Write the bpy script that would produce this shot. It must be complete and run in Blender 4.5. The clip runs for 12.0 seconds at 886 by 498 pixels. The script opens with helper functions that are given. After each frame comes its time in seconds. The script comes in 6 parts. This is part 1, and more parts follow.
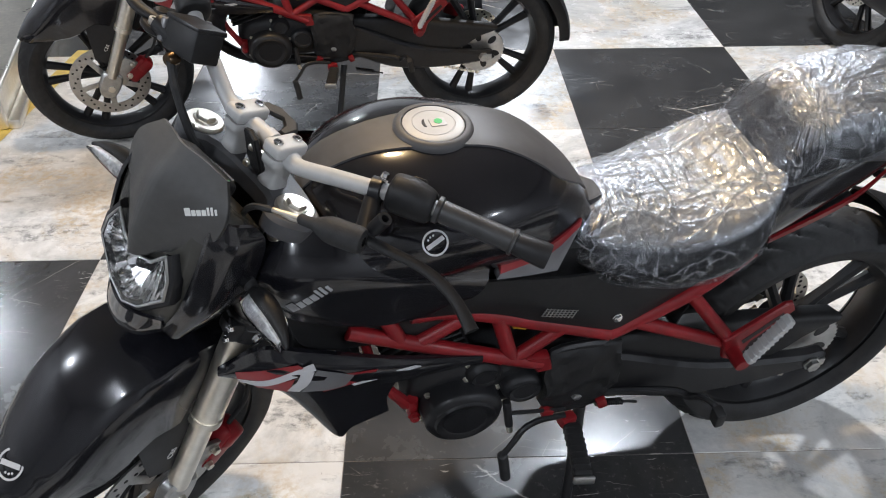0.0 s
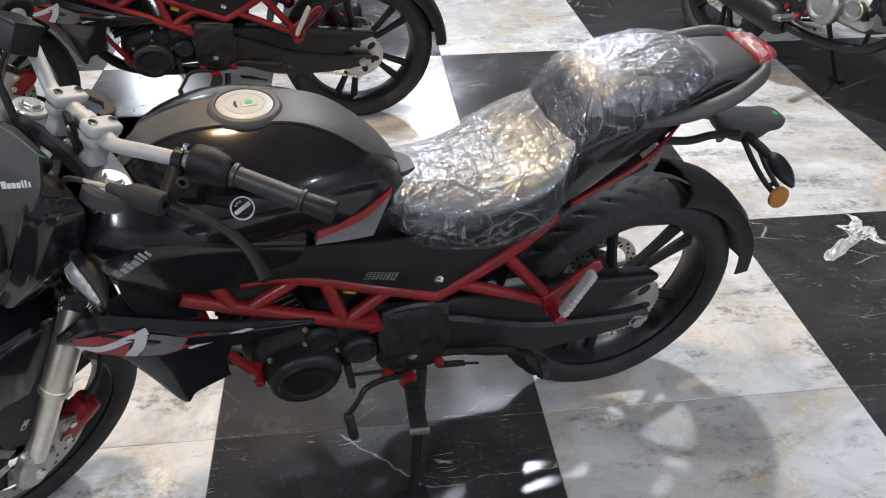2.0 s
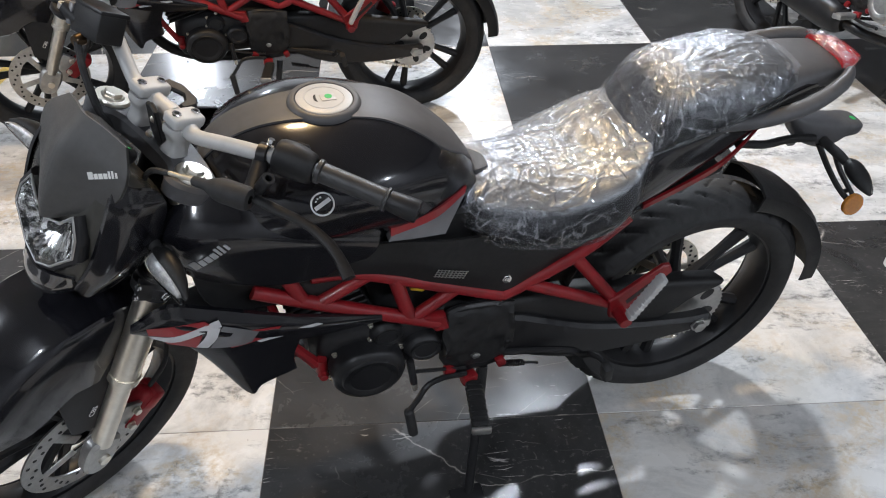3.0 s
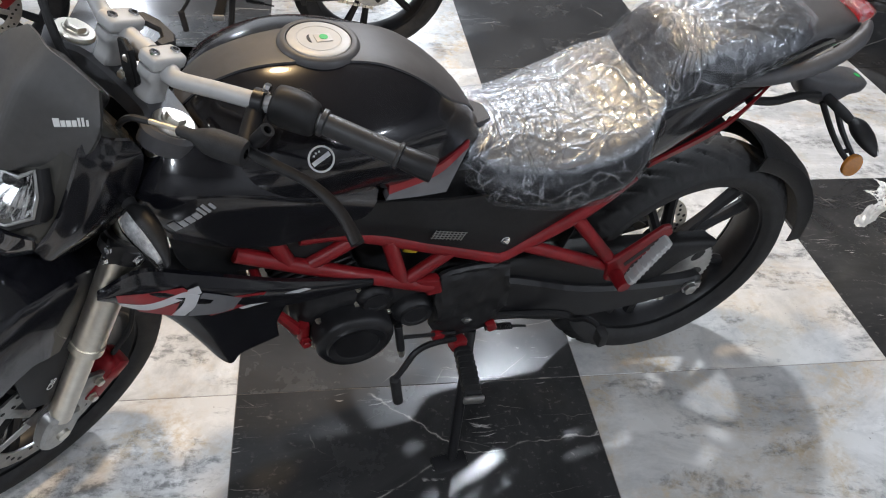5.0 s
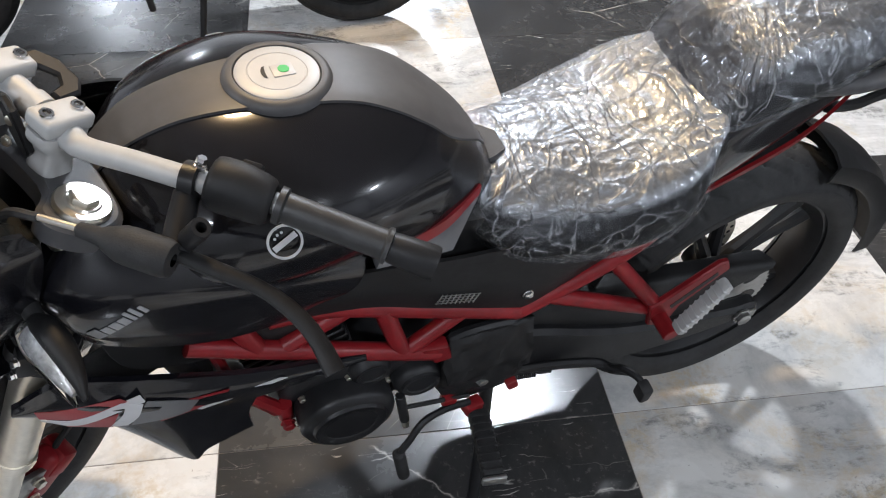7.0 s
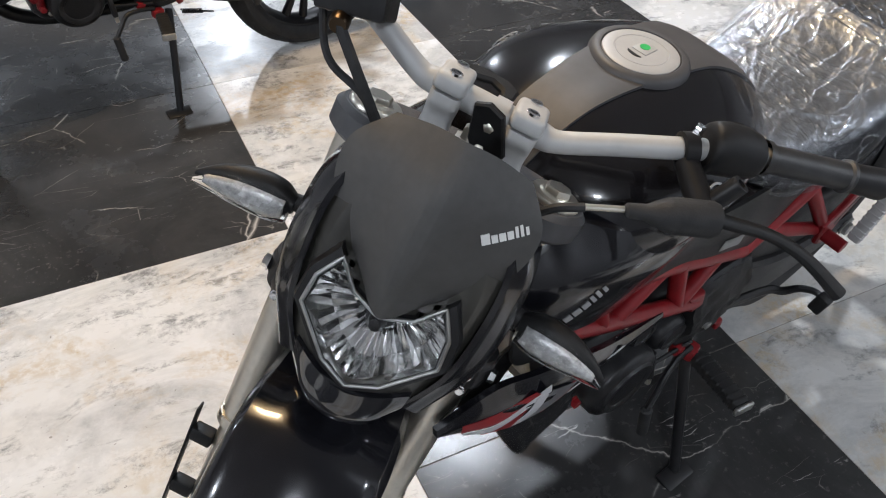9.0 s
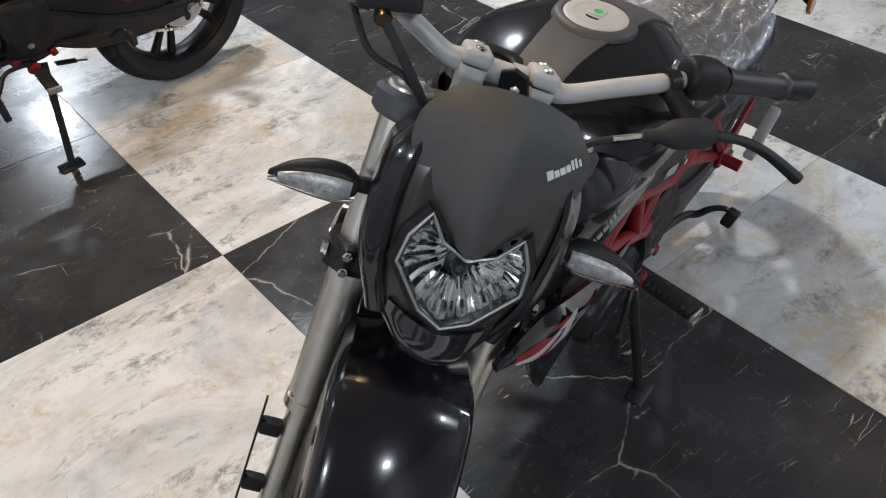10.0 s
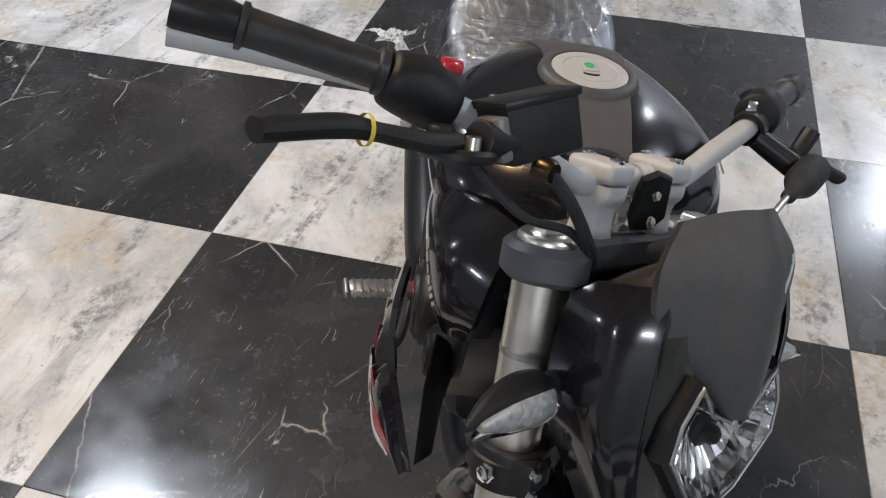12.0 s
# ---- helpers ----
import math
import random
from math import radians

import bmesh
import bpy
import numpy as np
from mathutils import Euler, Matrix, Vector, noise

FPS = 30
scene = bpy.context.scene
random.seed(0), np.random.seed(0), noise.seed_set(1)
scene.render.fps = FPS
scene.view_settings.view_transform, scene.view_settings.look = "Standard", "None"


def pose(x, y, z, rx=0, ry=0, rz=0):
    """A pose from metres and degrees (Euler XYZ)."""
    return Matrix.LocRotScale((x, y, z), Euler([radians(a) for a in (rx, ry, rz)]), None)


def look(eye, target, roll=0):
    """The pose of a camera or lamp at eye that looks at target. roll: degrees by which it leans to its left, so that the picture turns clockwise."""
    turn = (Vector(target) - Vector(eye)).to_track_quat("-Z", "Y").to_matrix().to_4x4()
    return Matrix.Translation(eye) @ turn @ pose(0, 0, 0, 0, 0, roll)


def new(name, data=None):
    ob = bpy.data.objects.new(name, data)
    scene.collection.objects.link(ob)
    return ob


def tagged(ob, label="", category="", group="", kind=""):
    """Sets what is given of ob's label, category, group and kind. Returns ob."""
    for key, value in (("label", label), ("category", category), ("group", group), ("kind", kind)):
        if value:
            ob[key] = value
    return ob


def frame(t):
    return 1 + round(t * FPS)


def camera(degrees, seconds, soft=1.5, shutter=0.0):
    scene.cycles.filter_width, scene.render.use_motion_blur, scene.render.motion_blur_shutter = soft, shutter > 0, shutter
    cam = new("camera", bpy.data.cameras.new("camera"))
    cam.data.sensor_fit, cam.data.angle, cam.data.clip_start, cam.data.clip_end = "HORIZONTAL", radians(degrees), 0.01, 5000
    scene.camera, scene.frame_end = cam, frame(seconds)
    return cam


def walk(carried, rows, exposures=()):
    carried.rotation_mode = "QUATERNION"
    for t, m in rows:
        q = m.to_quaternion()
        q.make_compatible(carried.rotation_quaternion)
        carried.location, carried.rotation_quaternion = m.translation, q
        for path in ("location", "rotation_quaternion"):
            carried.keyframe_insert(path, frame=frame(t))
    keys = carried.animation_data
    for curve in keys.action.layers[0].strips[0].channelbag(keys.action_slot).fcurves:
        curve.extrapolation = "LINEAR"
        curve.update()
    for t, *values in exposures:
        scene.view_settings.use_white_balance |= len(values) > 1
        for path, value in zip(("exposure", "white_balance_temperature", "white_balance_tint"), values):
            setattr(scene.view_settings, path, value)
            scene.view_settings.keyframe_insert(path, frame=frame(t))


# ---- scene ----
cam = camera(56.7, 12.0, 1.1)
PATH = [
    (0, (-0.597, -2.04, 1.479), (-0.563, -0.416, 0.313), -0.4),
    (0.5, (-0.475, -2.112, 1.484), (-0.384, -0.483, 0.327), -0.6),
    (1, (-0.422, -2.183, 1.483), (-0.278, -0.543, 0.346), -0.5),
    (1.5, (-0.412, -2.202, 1.487), (-0.248, -0.563, 0.353), -0.4),
    (2, (-0.399, -2.217, 1.488), (-0.225, -0.578, 0.357), -0.2),
    (2.5, (-0.405, -2.202, 1.48), (-0.248, -0.561, 0.347), -0.1),
    (3, (-0.48, -2.185, 1.495), (-0.367, -0.557, 0.339), 0.3),
    (3.2, (-0.534, -2.182, 1.487), (-0.418, -0.56, 0.323), 0.7),
    (4.8, (-0.617, -2.099, 1.451), (-0.351, -0.555, 0.208), 4.4),
    (5, (-0.579, -2.073, 1.443), (-0.309, -0.537, 0.19), 4.5),
    (5.5, (-0.417, -1.927, 1.428), (-0.089, -0.414, 0.161), 5.6),
    (6, (-0.284, -1.826, 1.417), (0.072, -0.329, 0.139), 5.6),
    (6.5, (-0.312, -1.797, 1.406), (-0.019, -0.321, 0.089), 4.0),
    (7, (-0.533, -1.755, 1.394), (-0.288, -0.305, 0.038), 2.3),
    (7.5, (-0.71, -1.734, 1.381), (-0.452, -0.308, 0.003), 2.2),
    (7.7, (-0.751, -1.723, 1.37), (-0.462, -0.31, -0.015), 2.6),
    (9.3, (-1.294, -1.628, 1.388), (-0.521, -0.33, 0.079), 0.8),
    (9.5, (-1.374, -1.652, 1.409), (-0.534, -0.389, 0.105), 0.4),
    (10, (-1.434, -1.627, 1.412), (-0.438, -0.472, 0.118), -0.4),
    (10.5, (-1.385, -1.468, 1.406), (-0.23, -0.469, 0.114), -1.2),
    (11, (-1.375, -1.312, 1.406), (-0.072, -0.544, 0.098), -0.5),
    (11.5, (-1.456, -1.144, 1.412), (-0.056, -0.581, 0.1), -0.0),
    (12, (-1.463, -1.02, 1.405), (-0.005, -0.637, 0.09), 0.3),
]
walk(cam, [(t, look(eye, target, roll)) for t, eye, target, roll in PATH], [(0, 0.50), (6, 0.45), (7.5, 0.70), (9.5, 0.27), (12, 0.17)])

from mathutils.bvhtree import BVHTree

# ---- world and light ----
world = bpy.data.worlds.new("world")
scene.world = world
world.use_nodes = True
world.node_tree.nodes["Background"].inputs[0].default_value = (0.8, 0.85, 1.0, 1)
world.node_tree.nodes["Background"].inputs[1].default_value = 0.0
CEILING = 3.0
X0, X1, Y0, Y1 = -5.6, 6.4, -4.8, 11.2
TILE = 0.8


def lamp(name, x, y, watts, colour, size=0.6, z=CEILING - 0.05):
    data = bpy.data.lights.new(name, "AREA")
    data.shape, data.size, data.energy, data.color = "DISK", size, watts, colour
    ob = new(name, data)
    ob.location = (x, y, z)
    return ob


COOL, WARM = (0.83, 0.895, 1.0), (1.0, 0.70, 0.38)
LAMPS = [
    (0.45, 1.35, 78, COOL, 0.20), (-0.8, 0.0, 36, WARM, 0.30), (0.35, 6.5, 84, COOL, 0.24), (-3.1, 8.4, 100, COOL, 0.24),
    # added fill at the room's edges, placed where no reflection shows
    (-1.9, -3.7, 46, COOL, 0.3), (1.7, -3.7, 48, COOL, 0.3), (-4.4, -1.4, 74, COOL, 0.3), (-4.4, 3.2, 48, COOL, 0.3), (5.2, -3.4, 86, COOL, 0.3),
]
for lx, ly, lw, lc, ls in LAMPS:
    lamp("ceiling_lamp", lx, ly, lw, lc, ls)


# ---- materials ----
def material(name):
    m = bpy.data.materials.new(name)
    m.use_nodes = True
    nt = m.node_tree
    return m, nt, nt.nodes["Principled BSDF"]


def node(nt, kind, **values):
    n = nt.nodes.new(kind)
    for k, v in values.items():
        n.inputs[k.replace("_", " ")].default_value = v
    return n


def link(nt, a, b):
    nt.links.new(a, b)


def ramp(nt, source, stops):
    r = nt.nodes.new("ShaderNodeValToRGB")
    while len(r.color_ramp.elements) < len(stops):
        r.color_ramp.elements.new(0.5)
    for e, (p, c) in zip(r.color_ramp.elements, stops):
        e.position = p
        e.color = (c, c, c, 1) if isinstance(c, (int, float)) else (*c, 1)
    link(nt, source, r.inputs[0])
    return r.outputs[0]


def coords(nt, kind="Object"):
    return nt.nodes.new("ShaderNodeTexCoord").outputs[kind]


def surface(name, colour, rough=0.5, metal=0.0, vary=0.15, scale=30.0, bump=0.0, bump_scale=200.0, coat=0.0, spec=0.5, dust=0.0):
    """A plain surface with grain at two scales: colour and gloss vary, with fine relief and a little dust."""
    m, nt, p = material(name)
    co = coords(nt)
    n1 = node(nt, "ShaderNodeTexNoise", Scale=scale, Detail=6.0, Roughness=0.6)
    n2 = node(nt, "ShaderNodeTexNoise", Scale=scale * 0.12, Detail=3.0)
    link(nt, co, n1.inputs["Vector"]), link(nt, co, n2.inputs["Vector"])
    mul = nt.nodes.new("ShaderNodeMath")
    mul.operation = "MULTIPLY"
    link(nt, n1.outputs[0], mul.inputs[0]), link(nt, n2.outputs[0], mul.inputs[1])
    lo = tuple(max(c * (1 - vary), 0) for c in colour)
    hi = tuple(min(c * (1 + vary) + dust * 0.12, 1) for c in colour)
    link(nt, ramp(nt, mul.outputs[0], [(0.12, lo), (0.42, hi)]), p.inputs["Base Color"])
    link(nt, ramp(nt, n2.outputs[0], [(0.3, rough * 0.82), (0.7, min(rough * 1.2, 1))]), p.inputs["Roughness"])
    p.inputs["Metallic"].default_value = metal
    p.inputs["Coat Weight"].default_value = coat
    p.inputs["Coat Roughness"].default_value = 0.06
    p.inputs["Specular IOR Level"].default_value = spec
    if bump:
        n3 = node(nt, "ShaderNodeTexNoise", Scale=bump_scale, Detail=2.0)
        link(nt, co, n3.inputs["Vector"])
        b = node(nt, "ShaderNodeBump", Strength=bump, Distance=0.001)
        link(nt, n3.outputs[0], b.inputs["Height"]), link(nt, b.outputs[0], p.inputs["Normal"])
    return m


GLOSS = surface("gloss_black_paint", (0.0065, 0.0065, 0.0085), 0.20, vary=0.3, scale=8, coat=0.6, spec=0.25, dust=0.01)
SATIN = surface("matte_black_paint", (0.011, 0.011, 0.012), 0.40, vary=0.2, scale=60, bump=0.06, bump_scale=900, dust=0.01, spec=0.3)
PLASTIC = surface("black_plastic", (0.011, 0.011, 0.0115), 0.46, vary=0.3, scale=80, bump=0.25, bump_scale=1400, dust=0.015, spec=0.25)
SCREEN = surface("grained_dark_plastic", (0.046, 0.045, 0.043), 0.5, vary=0.15, scale=90, bump=0.3, bump_scale=1800, dust=0.02)
GREY = surface("dark_grey_satin_panel", (0.066, 0.065, 0.067), 0.52, vary=0.12, scale=50, dust=0.02, spec=0.35)
DUSTY = surface("dusty_dark_grey_plastic", (0.062, 0.062, 0.066), 0.5, vary=0.12, scale=70, bump=0.25, bump_scale=1500, dust=0.03)
RUBBER = surface("rubber", (0.016, 0.016, 0.0165), 0.62, vary=0.35, scale=40, bump=0.3, bump_scale=500, dust=0.07, spec=0.3)
ENGINE = surface("black_engine_paint", (0.010, 0.010, 0.011), 0.38, vary=0.3, scale=60, bump=0.3, bump_scale=700, dust=0.025, spec=0.28)
ALLOY = surface("cast_alloy", (0.42, 0.42, 0.41), 0.38, 1.0, vary=0.2, scale=70, bump=0.3, bump_scale=900)
SILVER = surface("silver_painted_metal", (0.40, 0.40, 0.395), 0.5, 0.1, vary=0.08, scale=50, bump=0.05, bump_scale=1200)
STEEL = surface("brushed_steel", (0.74, 0.70, 0.62), 0.33, 1.0, vary=0.12, scale=60)
REFLECTOR = surface("vacuum_coated_reflector", (0.93, 0.93, 0.93), 0.13, 1.0, vary=0.05)
GRIP = surface("smooth_black_rubber", (0.018, 0.018, 0.0185), 0.4, vary=0.3, scale=60, bump=0.15, bump_scale=500, dust=0.05)
OLIVE = surface("dark_olive_satin_paint", (0.030, 0.029, 0.025), 0.26, vary=0.2, scale=50, bump=0.05, bump_scale=900, dust=0.02)
CHROME = surface("chrome", (0.8, 0.8, 0.8), 0.07, 1.0, vary=0.05)
RED = surface("red_frame_paint", (0.18, 0.007, 0.010), 0.42, vary=0.25, scale=40, coat=0.15, spec=0.3, bump=0.05, bump_scale=600)
REDSTRIPE = surface("red_decal", (0.22, 0.012, 0.016), 0.38, vary=0.2, coat=0.2)
REDLENS = surface("red_lens", (0.45, 0.01, 0.015), 0.12, vary=0.15, coat=1.0)
AMBER = surface("amber_reflector", (0.42, 0.15, 0.01), 0.18, vary=0.25, scale=200, coat=1.0, bump=0.5, bump_scale=900)
WHITE = surface("white_print", (0.62, 0.62, 0.60), 0.45, vary=0.12)
SILVERSTRIPE = surface("silver_decal", (0.46, 0.46, 0.47), 0.35, vary=0.1)
FADED = surface("faded_grey_print", (0.25, 0.25, 0.255), 0.45, vary=0.2)
GREYSTRIPE = surface("grey_decal", (0.13, 0.13, 0.135), 0.4, vary=0.15)
LENSGREY = surface("frosted_indicator_insert", (0.30, 0.30, 0.30), 0.25, 0.3, vary=0.5, scale=160, bump=0.5, bump_scale=500)
GREEN = surface("green_sticker", (0.02, 0.42, 0.10), 0.5, vary=0.15)
YELLOW = surface("yellow_plastic", (0.60, 0.45, 0.03), 0.4, vary=0.15)
STRIP_YELLOW = surface("worn_yellow_tape", (0.50, 0.36, 0.08), 0.5, vary=0.3, scale=25)
BRASS = surface("worn_brass", (0.10, 0.07, 0.045), 0.35, 1.0, vary=0.3)
SEAT = surface("black_leatherette", (0.010, 0.010, 0.011), 0.55, vary=0.2, scale=70, bump=0.4, bump_scale=500, spec=0.2)
SMOKE = surface("smoked_headlight_glass", (0.01, 0.01, 0.012), 0.06, vary=0.2, coat=1.0)
# unseen walls: three are kept darker than the north one to limit bounce light
DIM_WALL = surface("dark_wall_cladding", (0.40, 0.40, 0.41), 0.6, vary=0.2, scale=3, bump=0.1)
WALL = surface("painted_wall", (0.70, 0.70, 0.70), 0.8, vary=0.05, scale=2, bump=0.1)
CEIL = surface("painted_ceiling", (0.50, 0.50, 0.505), 0.85, vary=0.04, scale=2, bump=0.1)


def clear_glass():
    m, nt, p = material("clear_lens")
    p.inputs["Base Color"].default_value = (0.95, 0.97, 0.97, 1)
    p.inputs["Roughness"].default_value = 0.03
    p.inputs["Transmission Weight"].default_value = 1.0
    p.inputs["IOR"].default_value = 1.2
    n = node(nt, "ShaderNodeTexNoise", Scale=60.0)
    link(nt, coords(nt), n.inputs["Vector"])
    b = node(nt, "ShaderNodeBump", Strength=0.12, Distance=0.002)
    link(nt, n.outputs[0], b.inputs["Height"]), link(nt, b.outputs[0], p.inputs["Normal"])
    return m


GLASS = clear_glass()


def film(name, clear=0.62, rough=0.12, tint=(0.9, 0.9, 0.9)):
    """Crinkled clear plastic film: see-through, with sharp creased gloss."""
    m, nt, p = material(name)
    co = coords(nt)
    warp = node(nt, "ShaderNodeTexNoise", Scale=9.0, Detail=3.0)
    link(nt, co, warp.inputs["Vector"])
    add = nt.nodes.new("ShaderNodeMixRGB")
    add.blend_type = "ADD"
    add.inputs[0].default_value = 0.06
    link(nt, co, add.inputs[1]), link(nt, warp.outputs["Color"], add.inputs[2])
    stretch = nt.nodes.new("ShaderNodeMapping")
    stretch.inputs["Rotation"].default_value = (0, 0.3, 0.7)
    stretch.inputs["Scale"].default_value = (1.0, 2.6, 1.4)
    link(nt, add.outputs[0], stretch.inputs[0])
    def crease(scale, detail, distort, source):
        n = node(nt, "ShaderNodeTexNoise", Scale=scale, Detail=detail, Distortion=distort)
        link(nt, source, n.inputs["Vector"])
        sub = nt.nodes.new("ShaderNodeMath")
        sub.operation = "SUBTRACT"
        sub.inputs[1].default_value = 0.5
        fold = nt.nodes.new("ShaderNodeMath")
        fold.operation = "ABSOLUTE"
        link(nt, n.outputs[0], sub.inputs[0]), link(nt, sub.outputs[0], fold.inputs[0])
        return n, fold.outputs[0]

    def crumple(scale, source):
        """Straight ridges between flat facets, as in creased film."""
        n = node(nt, "ShaderNodeTexVoronoi", Scale=scale, Randomness=1.0)
        n.feature = "DISTANCE_TO_EDGE"
        link(nt, source, n.inputs["Vector"])
        return n.outputs["Distance"]

    v3, f3 = crease(9.0, 1.5, 1.4, stretch.outputs[0])
    f2 = ramp(nt, crumple(11.0, stretch.outputs[0]), [(0.0, 1.0), (0.03, 0.62), (0.10, 0.22), (0.24, 0.0)])
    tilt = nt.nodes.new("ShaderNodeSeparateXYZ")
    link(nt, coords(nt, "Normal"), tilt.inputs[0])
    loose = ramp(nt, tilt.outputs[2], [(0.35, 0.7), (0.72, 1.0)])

    def relief(height, distance, under=None):
        n = node(nt, "ShaderNodeBump", Distance=distance)
        link(nt, loose, n.inputs["Strength"]), link(nt, height, n.inputs["Height"])
        if under:
            link(nt, under, n.inputs["Normal"])
        return n.outputs[0]

    b1 = relief(f3, 0.0030)
    b2 = relief(f2, 0.0015, b1)
    streaks = nt.nodes.new("ShaderNodeMapping")
    streaks.inputs["Rotation"].default_value = (0, 0, 0.5)
    streaks.inputs["Scale"].default_value = (2.8, 1.0, 1.5)
    link(nt, add.outputs[0], streaks.inputs[0])
    long_fold = crease(10.0, 2.0, 0.7, streaks.outputs[0])[1]
    f1 = ramp(nt, long_fold, [(0.0, 1.0), (0.012, 0.6), (0.04, 0.15), (0.09, 0.0)])
    b4 = relief(f1, 0.0016, b2)
    f4 = ramp(nt, crumple(26.0, streaks.outputs[0]), [(0.0, 1.0), (0.05, 0.45), (0.2, 0.0)])
    b3 = relief(f4, 0.0005, b4)
    sharp = node(nt, "ShaderNodeBsdfGlossy", Color=(*tint, 1), Roughness=rough)
    link(nt, b3, sharp.inputs["Normal"])
    broad = node(nt, "ShaderNodeBsdfGlossy", Color=(*tint, 1), Roughness=rough + 0.34)
    link(nt, b3, broad.inputs["Normal"])
    # pale diffuse that paints sheen on upward faces and along folds
    painted_haze = node(nt, "ShaderNodeBsdfDiffuse", Color=(0.80, 0.82, 0.85, 1))

    def mixed(factor, one, two):
        n = nt.nodes.new("ShaderNodeMixShader")
        if isinstance(factor, float):
            n.inputs[0].default_value = factor
        else:
            link(nt, factor, n.inputs[0])
        link(nt, one, n.inputs[1]), link(nt, two, n.inputs[2])
        return n.outputs[0]

    def greater(one, two):
        n = nt.nodes.new("ShaderNodeMath")
        n.operation = "MAXIMUM"
        link(nt, one, n.inputs[0]), link(nt, two, n.inputs[1])
        return n.outputs[0]

    # sharply folded film turns milky along the fold; these lines also paint crease glints
    milky_fold_glints = greater(ramp(nt, f1, [(0.40, 0.0), (0.90, 0.27)]), ramp(nt, f2, [(0.55, 0.0), (0.98, 0.19)]))
    shine = mixed(greater(ramp(nt, tilt.outputs[2], [(0.45, 0.02), (0.80, 0.12)]), milky_fold_glints), mixed(0.58, sharp.outputs[0], broad.outputs[0]), painted_haze.outputs[0])
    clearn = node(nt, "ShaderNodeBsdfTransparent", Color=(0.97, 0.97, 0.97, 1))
    # crumpled top hazier than taut sides; the contrast also paints light from above
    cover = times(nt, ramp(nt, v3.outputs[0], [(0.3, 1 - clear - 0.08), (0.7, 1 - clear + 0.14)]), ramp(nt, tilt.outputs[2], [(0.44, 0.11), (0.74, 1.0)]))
    link(nt, mixed(greater(cover, milky_fold_glints), clearn.outputs[0], shine), nt.nodes["Material Output"].inputs[0])
    return m


def shifted(nt):
    """Coordinates that differ from tile to tile."""
    info = nt.nodes.new("ShaderNodeObjectInfo")
    mul = nt.nodes.new("ShaderNodeMath")
    mul.operation = "MULTIPLY"
    mul.inputs[1].default_value = 57.0
    link(nt, info.outputs["Random"], mul.inputs[0])
    comb = nt.nodes.new("ShaderNodeCombineXYZ")
    for k in range(3):
        link(nt, mul.outputs[0], comb.inputs[k])
    add = nt.nodes.new("ShaderNodeVectorMath")
    add.operation = "ADD"
    link(nt, coords(nt), add.inputs[0]), link(nt, comb.outputs[0], add.inputs[1])
    return add.outputs[0]


def noisy(nt, pos, scale, detail=8.0, rough=0.6, distort=0.0):
    n = node(nt, "ShaderNodeTexNoise", Scale=scale, Detail=detail, Roughness=rough, Distortion=distort)
    link(nt, pos, n.inputs["Vector"])
    return n.outputs[0]


def stretched(nt, pos, turn, scale):
    m = nt.nodes.new("ShaderNodeMapping")
    m.inputs["Rotation"].default_value = (0, 0, turn)
    m.inputs["Scale"].default_value = scale
    link(nt, pos, m.inputs[0])
    return m.outputs[0]


def blend(nt, factor, one, two, mode="MIX"):
    """Colour one goes over into two by the factor; each is a colour or a socket."""
    m = nt.nodes.new("ShaderNodeMixRGB")
    m.blend_type = mode
    link(nt, factor, m.inputs[0])
    for k, c in ((1, one), (2, two)):
        if isinstance(c, tuple):
            m.inputs[k].default_value = (*c, 1)
        else:
            link(nt, c, m.inputs[k])
    return m.outputs[0]


def times(nt, x, y):
    m = nt.nodes.new("ShaderNodeMath")
    m.operation = "MULTIPLY"
    link(nt, x, m.inputs[0]), link(nt, y, m.inputs[1])
    return m.outputs[0]


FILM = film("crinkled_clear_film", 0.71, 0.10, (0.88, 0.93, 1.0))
BAGFILM = film("white_plastic_film", 0.35, 0.3, (0.9, 0.88, 0.84))


